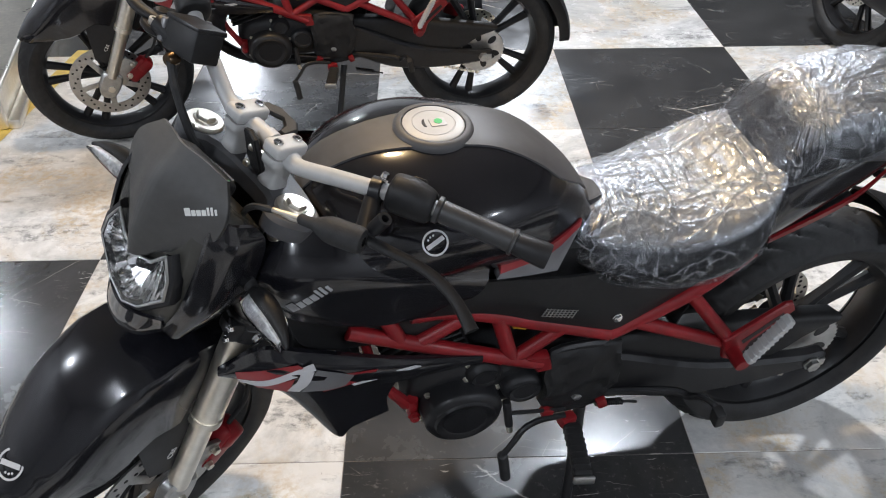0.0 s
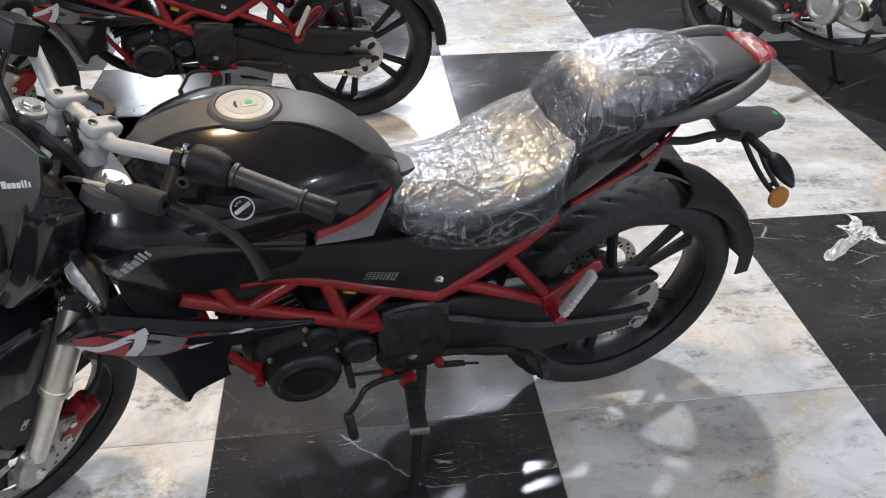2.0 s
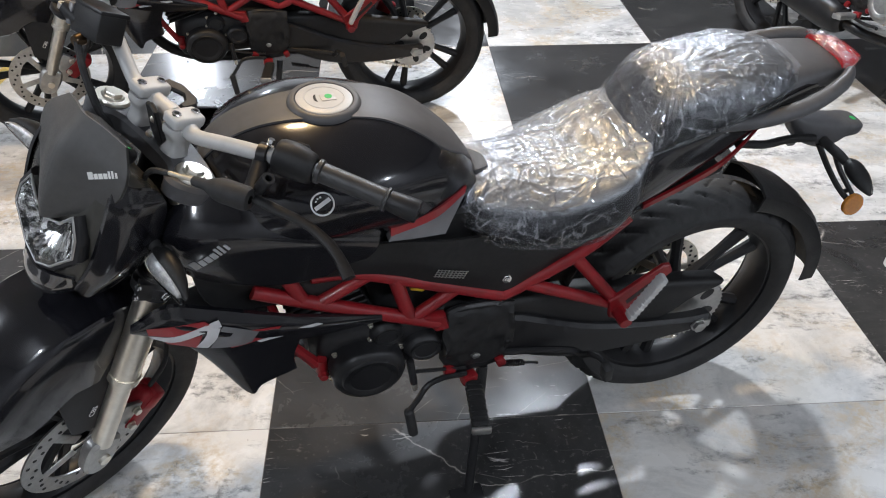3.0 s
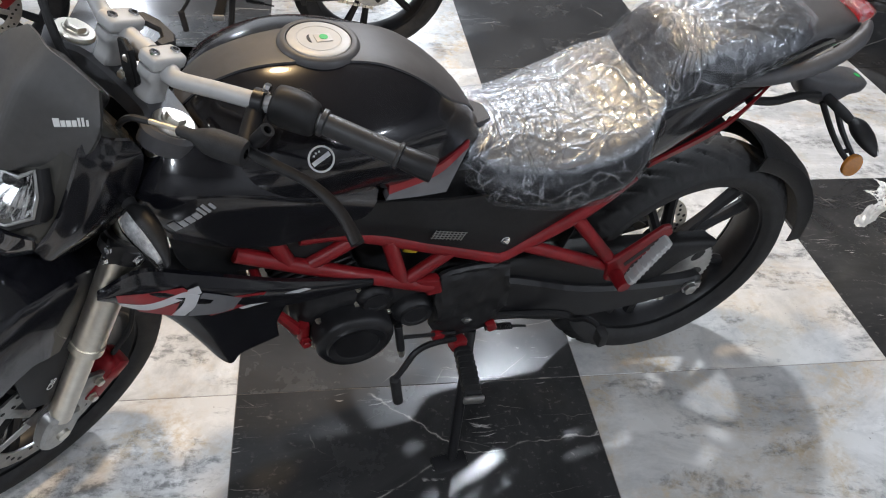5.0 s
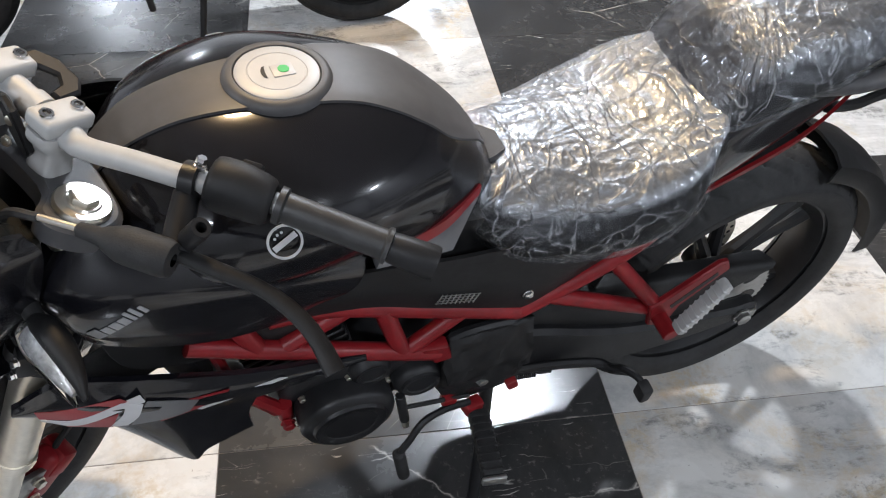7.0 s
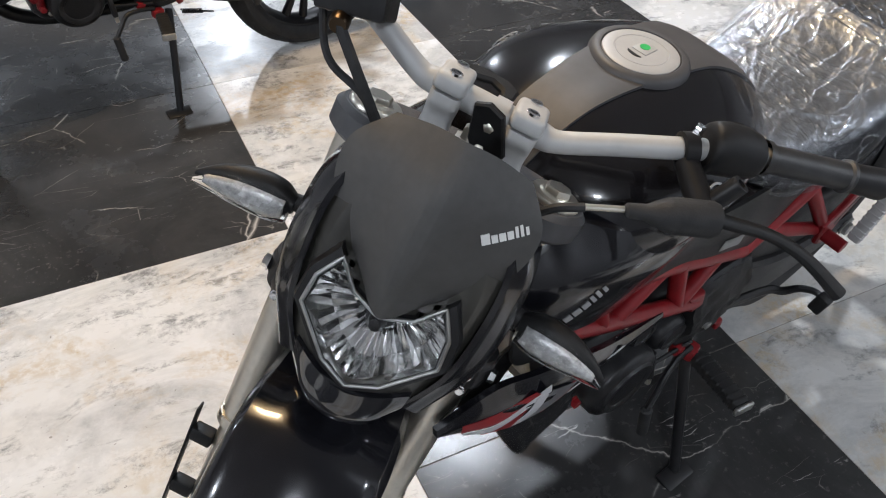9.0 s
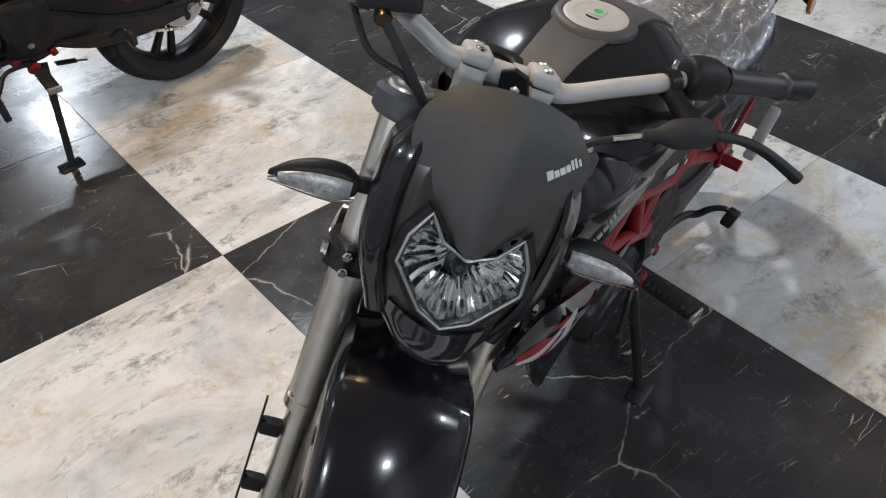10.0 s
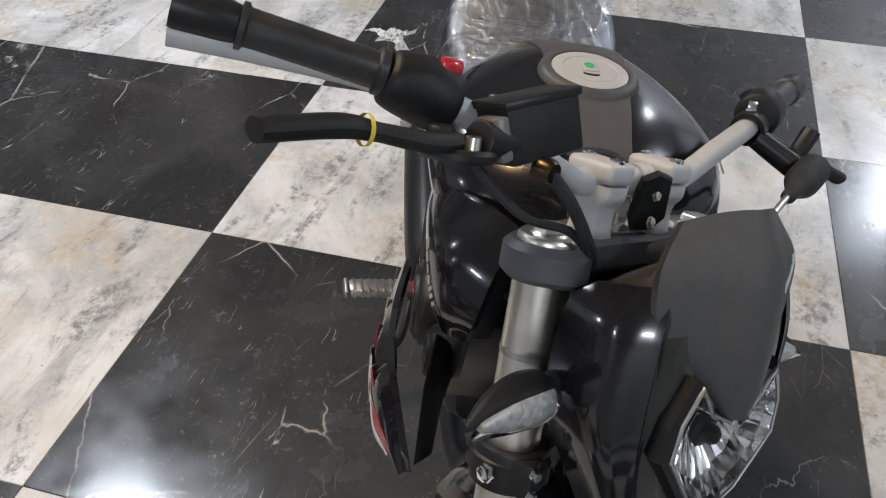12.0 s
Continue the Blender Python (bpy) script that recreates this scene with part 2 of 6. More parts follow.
def white_marble():
    m, nt, p = material("white_marble")
    pos = shifted(nt)
    colour = blend(nt, ramp(nt, noisy(nt, pos, 2.0, 8, 0.62, 0.6), [(0.40, 0.0), (0.70, 1.0)]), (0.66, 0.655, 0.645), (0.57, 0.545, 0.50))
    cloud = ramp(nt, noisy(nt, stretched(nt, pos, 0.9, (1.0, 1.8, 1.0)), 1.7, 10, 0.68, 0.9), [(0.44, 0.0), (0.56, 0.75), (0.70, 0.95)])
    speck = ramp(nt, noisy(nt, pos, 20, 6, 0.66), [(0.30, 0.35), (0.62, 1.0)])
    colour = blend(nt, times(nt, cloud, speck), colour, (0.33, 0.33, 0.325))
    streak = noisy(nt, stretched(nt, pos, 0.6, (1.0, 2.6, 1.0)), 3.2, 12, 0.74, 0.5)
    grey = times(nt, ramp(nt, streak, [(0.51, 0.0), (0.60, 0.9), (0.76, 0.5)]), ramp(nt, noisy(nt, pos, 36, 6, 0.72), [(0.42, 0.0), (0.58, 1.0)]))
    colour = blend(nt, grey, colour, (0.17, 0.17, 0.168))
    brown = times(nt, ramp(nt, noisy(nt, pos, 2.6, 7, 0.65, 0.8), [(0.50, 0.0), (0.64, 0.8)]), ramp(nt, noisy(nt, pos, 42, 5, 0.65), [(0.42, 0.15), (0.58, 1.0)]))
    colour = blend(nt, brown, colour, (0.47, 0.37, 0.24))
    dirt = ramp(nt, noisy(nt, pos, 70, 3, 0.5), [(0.72, 0.0), (0.75, 0.7)])
    colour = blend(nt, dirt, colour, (0.20, 0.18, 0.16))
    link(nt, colour, p.inputs["Base Color"])
    link(nt, ramp(nt, noisy(nt, pos, 5, 8, 0.7), [(0.35, 0.18), (0.7, 0.36)]), p.inputs["Roughness"])
    p.inputs["Specular IOR Level"].default_value = 0.32
    return m


def black_marble():
    m, nt, p = material("black_marble")
    pos = shifted(nt)
    colour = blend(nt, ramp(nt, noisy(nt, pos, 2.4, 9, 0.66, 0.8), [(0.40, 0.0), (0.75, 1.0)]), (0.024, 0.024, 0.0245), (0.056, 0.055, 0.054))
    warp = blend(nt, ramp(nt, noisy(nt, pos, 3.0, 4, 0.5), [(0.0, 0.05), (1.0, 0.12)]), pos, noisy(nt, pos, 5.0, 5, 0.6), "ADD")
    fine = blend(nt, ramp(nt, noisy(nt, pos, 8.0, 4, 0.6), [(0.0, 0.02), (1.0, 0.05)]), pos, noisy(nt, pos, 9.0, 5, 0.6), "ADD")
    for source, turn, stretch, scale, width, lo, strength in (
        (warp, 0.5, (1.0, 2.2, 1.0), 1.3, 0.005, 0.53, 0.8), (warp, -0.9, (1.0, 2.2, 1.0), 2.1, 0.004, 0.56, 0.45),
        (fine, 1.2, (1.0, 4.0, 1.0), 3.0, 0.0045, 0.55, 0.4), (fine, 0.25, (1.0, 5.0, 1.0), 4.2, 0.005, 0.56, 0.35),
    ):
        v = node(nt, "ShaderNodeTexVoronoi", Scale=scale)
        v.feature = "DISTANCE_TO_EDGE"
        link(nt, stretched(nt, source, turn, stretch), v.inputs["Vector"])
        line = ramp(nt, v.outputs["Distance"], [(0.0, strength), (width, 0.0)])
        gaps = ramp(nt, noisy(nt, pos, 2.6 + scale, 4, 0.6, 0.4), [(lo, 0.0), (lo + 0.09, 1.0)])
        colour = blend(nt, times(nt, line, gaps), colour, (0.50, 0.47, 0.43))
    pick = nt.nodes.new("ShaderNodeObjectInfo")
    v = node(nt, "ShaderNodeTexVoronoi", Scale=3.6)
    v.feature = "DISTANCE_TO_EDGE"
    link(nt, stretched(nt, fine, 0.9, (1.0, 9.0, 1.0)), v.inputs["Vector"])
    cracks = times(nt, ramp(nt, v.outputs["Distance"], [(0.0, 0.8), (0.022, 0.0)]), ramp(nt, noisy(nt, pos, 9.0, 4, 0.6), [(0.60, 0.0), (0.66, 1.0)]))
    colour = blend(nt, times(nt, cracks, ramp(nt, pick.outputs["Random"], [(0.55, 0.0), (0.60, 1.0)])), colour, (0.55, 0.53, 0.50))
    dust = times(nt, ramp(nt, noisy(nt, pos, 60, 5, 0.65), [(0.58, 0.0), (0.72, 0.8)]), ramp(nt, noisy(nt, pos, 3.2, 5, 0.6), [(0.45, 0.0), (0.7, 1.0)]))
    colour = blend(nt, dust, colour, (0.19, 0.18, 0.17))
    link(nt, colour, p.inputs["Base Color"])
    link(nt, ramp(nt, noisy(nt, pos, 4, 8, 0.7), [(0.35, 0.13), (0.72, 0.34)]), p.inputs["Roughness"])
    return m


WHITE_MARBLE, BLACK_MARBLE = white_marble(), black_marble()
GROUT = surface("dark_grout", (0.16, 0.14, 0.12), 0.85, vary=0.3, scale=40)


# ---- mesh helpers ----
def finish(name, bm, mat, parent=None, label="", flat=False, angle=38, m=None):
    if m is not None:
        bmesh.ops.transform(bm, matrix=m, verts=bm.verts)
    bmesh.ops.recalc_face_normals(bm, faces=bm.faces)
    limit = radians(angle)
    for f in bm.faces:
        f.smooth = not flat
    for e in bm.edges:
        if len(e.link_faces) == 2 and e.calc_face_angle(0) > limit:
            e.smooth = False
    me = bpy.data.meshes.new(name)
    bm.to_mesh(me)
    bm.free()
    me.materials.append(mat)
    ob = new(name, me)
    if parent is not None:
        ob.parent = parent
    if label:
        ob["label"] = label
    return ob


def part(name, bm, mat, parent, label="", flat=False, angle=38, m=None):
    """Links a bmesh as one mesh object under a thing or a part, in the thing's own coordinates."""
    return finish(name, bm, mat, parent, label, flat, angle, m)


def spline(points, count, closed=False):
    """Points on a smooth curve through the given ones, evenly many in each stretch."""
    pts = np.array(points, float)
    n = len(pts)
    if n == 2 and not closed:
        return pts[0] + np.linspace(0, 1, count)[:, None] * (pts[1] - pts[0])
    out = []
    for s in np.linspace(0, n if closed else n - 1, count, endpoint=not closed):
        i = int(min(s, n - 1 if closed else n - 2))
        t = s - i
        if closed:
            a, b, c, d = (pts[(i + k) % n] for k in (-1, 0, 1, 2))
        else:
            b, c = pts[i], pts[i + 1]
            a = pts[i - 1] if i else 2 * b - c
            d = pts[i + 2] if i + 2 < n else 2 * c - b
        out.append(0.5 * (2 * b + (c - a) * t + (2 * a - 5 * b + 4 * c - d) * t * t + (3 * b - a - 3 * c + d) * t ** 3))
    return np.array(out)


def skin(bm, rings, closed=True, caps=True):
    """Faces between rings of equally many points."""
    vs = [[bm.verts.new(p) for p in ring] for ring in rings]
    n = len(vs[0])
    for a, b in zip(vs, vs[1:]):
        for k in range(n if closed else n - 1):
            bm.faces.new((a[k], a[(k + 1) % n], b[(k + 1) % n], b[k]))
    if caps and closed:
        bm.faces.new(vs[0][::-1])
        bm.faces.new(vs[-1])
    return bm


def loft(rings, along=24, around=32, caps=True, closed=True, bm=None):
    """A smooth skin through a few rings, each of a few points."""
    bm = bm or bmesh.new()
    fine = np.array([spline(r, around, closed) for r in rings])
    cols = np.array([spline(fine[:, k], along) for k in range(fine.shape[1])])
    return skin(bm, cols.transpose(1, 0, 2), closed, caps)


def tube(path, radius, count=24, sides=12, smooth=True, bm=None, caps=True, squash=1.0):
    """A round tube along a path; radius: one number, or one for each given point."""
    bm = bm or bmesh.new()
    pts = spline(path, count) if smooth and len(path) > 2 else np.array(path, float)
    rad = np.full(len(pts), radius) if isinstance(radius, (int, float)) else np.interp(np.linspace(0, 1, len(pts)), np.linspace(0, 1, len(radius)), radius)
    tang = np.gradient(pts, axis=0)
    tang /= np.linalg.norm(tang, axis=1)[:, None] + 1e-12
    side = np.cross(tang[0], (0, 0, 1) if abs(tang[0][2]) < 0.9 else (1, 0, 0))
    rings = []
    for p, t, r in zip(pts, tang, rad):
        side = side - t * (side @ t)
        side /= np.linalg.norm(side)
        up = np.cross(side, t)
        rings.append([p + r * (math.cos(a) * side + squash * math.sin(a) * up) for a in np.linspace(0, 2 * math.pi, sides, endpoint=False)])
    return skin(bm, rings, True, caps)


def lathe(profile, sides=32, bm=None, m=None, caps=False, closed_profile=False):
    """A turned form: profile of (radius, height) about z, laid by m."""
    bm = bm or bmesh.new()
    m = m or Matrix()
    prof = list(profile) + ([profile[0]] if closed_profile else [])
    rings = [[m @ Vector((r * math.cos(a), r * math.sin(a), z)) for a in np.linspace(0, 2 * math.pi, sides, endpoint=False)] for r, z in prof]
    return skin(bm, rings, True, caps)


def plate(outline, thick, m=None, bm=None, bevel=0.0):
    """An upright slab cut to an outline in x and y, thick along z about 0, with rounded rims."""
    own = bmesh.new()
    b = min(bevel, thick / 2 * 0.95)
    pts = np.array(outline, float)
    area = 0.5 * np.sum(pts[:, 0] * np.roll(pts[:, 1], -1) - np.roll(pts[:, 0], -1) * pts[:, 1])
    if area < 0:
        pts = pts[::-1]
    nxt, prv = np.roll(pts, -1, 0) - pts, pts - np.roll(pts, 1, 0)
    nrm = nxt / (np.linalg.norm(nxt, axis=1)[:, None] + 1e-9) + prv / (np.linalg.norm(prv, axis=1)[:, None] + 1e-9)
    nrm = np.stack([nrm[:, 1], -nrm[:, 0]], 1)
    nrm /= np.linalg.norm(nrm, axis=1)[:, None] + 1e-9
    levels = [(-thick / 2, b), (-thick / 2 + b, 0), (thick / 2 - b, 0), (thick / 2, b)] if b > 0 else [(-thick / 2, 0), (thick / 2, 0)]
    skin(own, [[(*(p - n * inset), z) for p, n in zip(pts, nrm)] for z, inset in levels])
    return merge(own, m, bm)


def merge(own, m=None, bm=None):
    """Lays one bmesh into another."""
    if m is not None:
        bmesh.ops.transform(own, matrix=m, verts=own.verts)
    if bm is None:
        return own
    vs = [bm.verts.new(v.co) for v in own.verts]
    own.verts.index_update()
    for f in own.faces:
        bm.faces.new([vs[v.index] for v in f.verts])
    own.free()
    return bm


def ray_skin(bm):
    """A mesh as it stands, ready to have rays cast at it."""
    bm.normal_update()
    return BVHTree.FromBMesh(bm)


def block(size, m=None, bm=None, bevel=0.003, segments=2):
    own = bmesh.new()
    bmesh.ops.create_cube(own, size=1)
    bmesh.ops.scale(own, vec=size, verts=own.verts)
    if bevel:
        bmesh.ops.bevel(own, geom=list(own.edges), offset=min(bevel, min(size) * 0.45), segments=segments, affect="EDGES", profile=0.5)
    return merge(own, m, bm)


def round_outline(pts, count=40):
    return spline(pts, count, True)


def axis(a, b):
    """The pose whose z runs from a towards b."""
    a, b = Vector(a), Vector(b)
    return Matrix.Translation(a) @ (b - a).to_track_quat("Z", "Y").to_matrix().to_4x4()


def rod(a, b, r, sides=16, bm=None, bevel=0.001):
    length = (Vector(b) - Vector(a)).length
    e = min(bevel, r * 0.4, length * 0.3)
    return lathe([(r - e, 0), (r, e), (r, length - e), (r - e, length)], sides, bm, axis(a, b), caps=True)


def hexbolt(at, towards, r=0.006, h=0.004, bm=None):
    a, b = Vector(at), Vector(towards)
    end = a + (b - a).normalized() * h
    lathe([(r * 1.25, 0), (r * 1.25, h * 0.25), (r, h * 0.3), (r, h * 0.9), (r * 0.85, h)], 6, bm := bm or bmesh.new(), axis(a, end), caps=True)
    return bm


# lathe about the lateral axis (z of the profile runs along +y)
LATERAL = Matrix.Rotation(radians(-90), 4, "X")


# ---- large structure ----
def room():
    t = 0.12
    w, d = X1 - X0, Y1 - Y0
    cx, cy = (X0 + X1) / 2, (Y0 + Y1) / 2
    for name, size, at in (
        ("wall_north", (w + 2 * t, t, CEILING), (cx, Y1 + t / 2, CEILING / 2)), ("wall_south", (w + 2 * t, t, CEILING), (cx, Y0 - t / 2, CEILING / 2)),
        ("wall_east", (t, d, CEILING), (X1 + t / 2, cy, CEILING / 2)), ("wall_west", (t, d, CEILING), (X0 - t / 2, cy, CEILING / 2)),
    ):
        tagged(finish(name, block(size, pose(*at), bevel=0), WALL if name == "wall_north" else DIM_WALL, flat=True), "plain unseen wall closing the room", "wall", kind="structure")
    tagged(finish("ceiling", block((w + 2 * t, d + 2 * t, 0.1), pose(cx, cy, CEILING + 0.05), bevel=0), CEIL, flat=True), "plain white showroom ceiling with light panels", "ceiling", kind="structure")
    floor = tagged(finish("floor", block((w, d, 0.1), pose(cx, cy, -0.0515), bevel=0), GROUT, flat=True), "black and white chequered marble floor, polished", "floor", kind="structure")
    meshes = []
    for mat in (BLACK_MARBLE, WHITE_MARBLE):
        ob = finish("tile", block((TILE - 0.0016, TILE - 0.0016, 0.012), pose(0, 0, -0.006), bevel=0.0008, segments=1), mat, flat=True)
        meshes.append(ob.data)
        bpy.data.objects.remove(ob)
    for i in range(round(X0 / TILE), round(X1 / TILE)):
        for j in range(round(Y0 / TILE), round(Y1 / TILE)):
            ob = new("tile", meshes[(i + j // 2) % 2])
            ob.parent = floor
            ob.location = ((i + 0.5) * TILE, (j + 0.5) * TILE, 0)


room()


# ---- motorcycle ----
def ring_half(pairs):
    """A closed ring of (v, w) from the top middle down one side to the bottom middle, mirrored."""
    return [(v, w) for v, w in pairs] + [(-v, w) for v, w in pairs[-2:0:-1]]


def body(stations, along=28, around=40):
    """A mirrored hull: stations of (u, half ring)."""
    return loft([[(u, v, w) for v, w in ring_half(half)] for u, half in stations], along, around)


def shell(curves, inward, along=20, across=10):
    """A panel through a few lines, each of equally many points, made thick towards inward."""
    fine = np.array([spline(c, along) for c in curves])
    grid = np.array([spline(fine[:, k], across) for k in range(along)])
    off = np.array(inward, float)
    bm = bmesh.new()
    return skin(bm, [list(row) + list((row + off)[::-1]) for row in grid])


def flip(points, s):
    return [(x, y * s, z) for x, y, z in points]


def marks(cells, m, parent, mat, height, skin_tree, place=Matrix()):
    """A worn print as plain bars, laid bar by bar on the skin: cells of (start, end) along x."""
    along0, normal0 = m.col[0].xyz, m.col[2].xyz
    for k, (a, b) in enumerate(cells):
        h = height * (1.0 if k in (0, 4, 5) else 0.72)
        at, normal = skin_tree.ray_cast(m @ Vector(((a + b) / 2, h / 2 - height / 2, 0.05)), -normal0)[:2]
        if at is None:
            continue
        normal = normal if normal.dot(normal0) > 0 else -normal
        along = (along0 - normal * along0.dot(normal)).normalized()
        bar = Matrix((along, normal.cross(along), normal)).transposed().to_4x4()
        bar.translation = at + normal * 0.0008
        part("print_bar", block((b - a, h, 0.001), place @ bar, bevel=0), mat, parent, flat=True)


CELLS = [(0, 0.17), (0.2, 0.32), (0.35, 0.48), (0.51, 0.63), (0.67, 0.73), (0.77, 0.83), (0.88, 0.94)]


def bar_cells(width):
    return [((a - 0.47) * width, (b - 0.47) * width) for a, b in CELLS]


def word(text, m, size, mat, parent):
    """Printed letters in the built-in font, as a thin mesh."""
    curve = bpy.data.curves.new("print", "FONT")
    curve.body, curve.size, curve.extrude = text, size, 0.0003
    curve.align_x, curve.align_y = "CENTER", "CENTER"
    temp = new("print", curve)
    me = bpy.data.meshes.new_from_object(temp.evaluated_get(bpy.context.evaluated_depsgraph_get()))
    bpy.data.objects.remove(temp)
    bm = bmesh.new()
    bm.from_mesh(me)
    bpy.data.meshes.remove(me)
    return part("white_print", bm, mat, parent, flat=True, m=m)


def roundel(m, parent, radius):
    """A round tank sticker: ring, tilted bar and a few flecks."""
    bm = lathe([(radius * 0.86, -0.0004), (radius * 0.86, 0.0006), (radius, 0.0006), (radius, -0.0004)], 36, closed_profile=True)
    block((radius * 1.5, radius * 0.34, 0.001), pose(0, 0, 0.0002, 0, 0, 28), bm, bevel=0)
    for k in range(3):
        a = 1.75 + k * 0.45
        lathe([(radius * 0.09, 0), (radius * 0.09, 0.0006)], 5, bm, pose(radius * 0.58 * math.cos(a), radius * 0.58 * math.sin(a), 0), caps=True)
    return part("round_sticker", bm, SILVERSTRIPE, parent, m=m)


def wheel(root, centre, radius, rim_r, half, m, tread=360, turn=0.66):
    """A wheel turning about the lateral axis: tyre with cut grooves, cast rim with five double spokes."""
    base = m @ Matrix.Translation(centre)
    prof = [(rim_r - 0.004, half * 0.72), (rim_r + 0.012, half * 0.93), (rim_r + 0.035, half), (radius - 0.032, half * 0.93), (radius - 0.014, half * 0.72),
            (radius - 0.005, half * 0.45), (radius - 0.001, half * 0.2), (radius, 0)]
    line = spline(prof, 22)
    line = np.concatenate([line, [(r, -z) for r, z in line[-2::-1]]])
    rings = []
    for k in range(tread):
        a = 2 * math.pi * k / tread
        ring = []
        for r, z in line:
            q = abs(z) / half
            groove = 0.0
            if 0.08 < q < 0.86 and r > radius - 0.03:
                phase = (a * 15 / math.pi + q * 1.5 + (0.5 if z > 0 else 0)) % 1.0
                groove = 0.006 if phase < 0.15 else 0.0
            ring.append(((r - groove) * math.cos(a), z, (r - groove) * math.sin(a)))
        rings.append(ring)
    tyre_bm = bmesh.new()
    vs = [[tyre_bm.verts.new(p) for p in ring] for ring in rings]
    for k in range(tread):
        a, b = vs[k], vs[(k + 1) % tread]
        for i in range(len(line) - 1):
            tyre_bm.faces.new((a[i], a[i + 1], b[i + 1], b[i]))
    holder = part("wheel", lathe([(0.03, -0.045), (0.03, 0.045), (0.012, 0.05), (0.012, -0.05)], 24, None, LATERAL, closed_profile=True), PLASTIC, root, m=base)
    part("tyre", tyre_bm, RUBBER, holder, "black rubber tyre with cut tread", m=base, angle=60)
    rim = lathe([(rim_r + 0.008, -half * 0.74), (rim_r + 0.008, -half * 0.68), (rim_r - 0.008, -half * 0.62), (rim_r - 0.018, -half * 0.3), (rim_r - 0.022, 0),
                 (rim_r - 0.018, half * 0.3), (rim_r - 0.008, half * 0.62), (rim_r + 0.008, half * 0.68), (rim_r + 0.008, half * 0.74), (rim_r - 0.004, half * 0.6),
                 (rim_r - 0.010, 0), (rim_r - 0.004, -half * 0.6)], 72, None, LATERAL, closed_profile=True)
    for k in range(5):
        for d in (-0.13, 0.13):
            a0, a1 = 2 * math.pi * k / 5 + d * 0.9 + turn, 2 * math.pi * k / 5 + d * 1.25 + turn
            inner, outer = (0.028 * math.cos(a0), 0, 0.028 * math.sin(a0)), ((rim_r - 0.012) * math.cos(a1), 0, (rim_r - 0.012) * math.sin(a1))
            tube([inner, ((inner[0] + outer[0]) / 2, 0, (inner[2] + outer[2]) / 2), outer], [0.017, 0.012, 0.016], 8, 8, True, rim)
    part("rim", rim, SATIN, holder, "satin black cast rim with five double spokes", m=base)
    return holder, base


def brake_disc(holder, base, y, r, mat=ALLOY):
    bm = lathe([(r * 0.72, y - 0.002), (r, y - 0.002), (r, y + 0.002), (r * 0.72, y + 0.002)], 60, None, LATERAL, closed_profile=True)
    for k in range(5):
        a = 2 * math.pi * k / 5
        block((r * 0.55, 0.003, 0.02), pose(r * 0.5 * math.cos(a), y, r * 0.5 * math.sin(a), 0, -math.degrees(a), 0), bm, bevel=0.001)
    disc = part("brake_disc", bm, mat, holder, "drilled steel brake disc", m=base)
    holes = bmesh.new()
    for k in range(40):
        a, rr = 2 * math.pi * k / 40, r * (0.79 + 0.065 * (k % 3))
        lathe([(0.0042, y - 0.0026), (0.0042, y + 0.0026)], 8, holes, Matrix.Translation((rr * math.cos(a), 0, rr * math.sin(a))) @ LATERAL, caps=True)
    part("hole_ring", holes, PLASTIC, holder, m=base)
    return disc


# the decal ahead of the seat: its upper edge, middle line and lower edge
INSERT_TOP = [(-0.660, 0.124, 0.774), (-0.580, 0.117, 0.792), (-0.516, 0.084, 0.804)]
INSERT_MID = [(-0.660, 0.125, 0.756), (-0.580, 0.119, 0.776), (-0.518, 0.087, 0.794)]
INSERT_LOW = [(-0.665, 0.126, 0.746), (-0.610, 0.123, 0.740), (-0.560, 0.116, 0.733)]


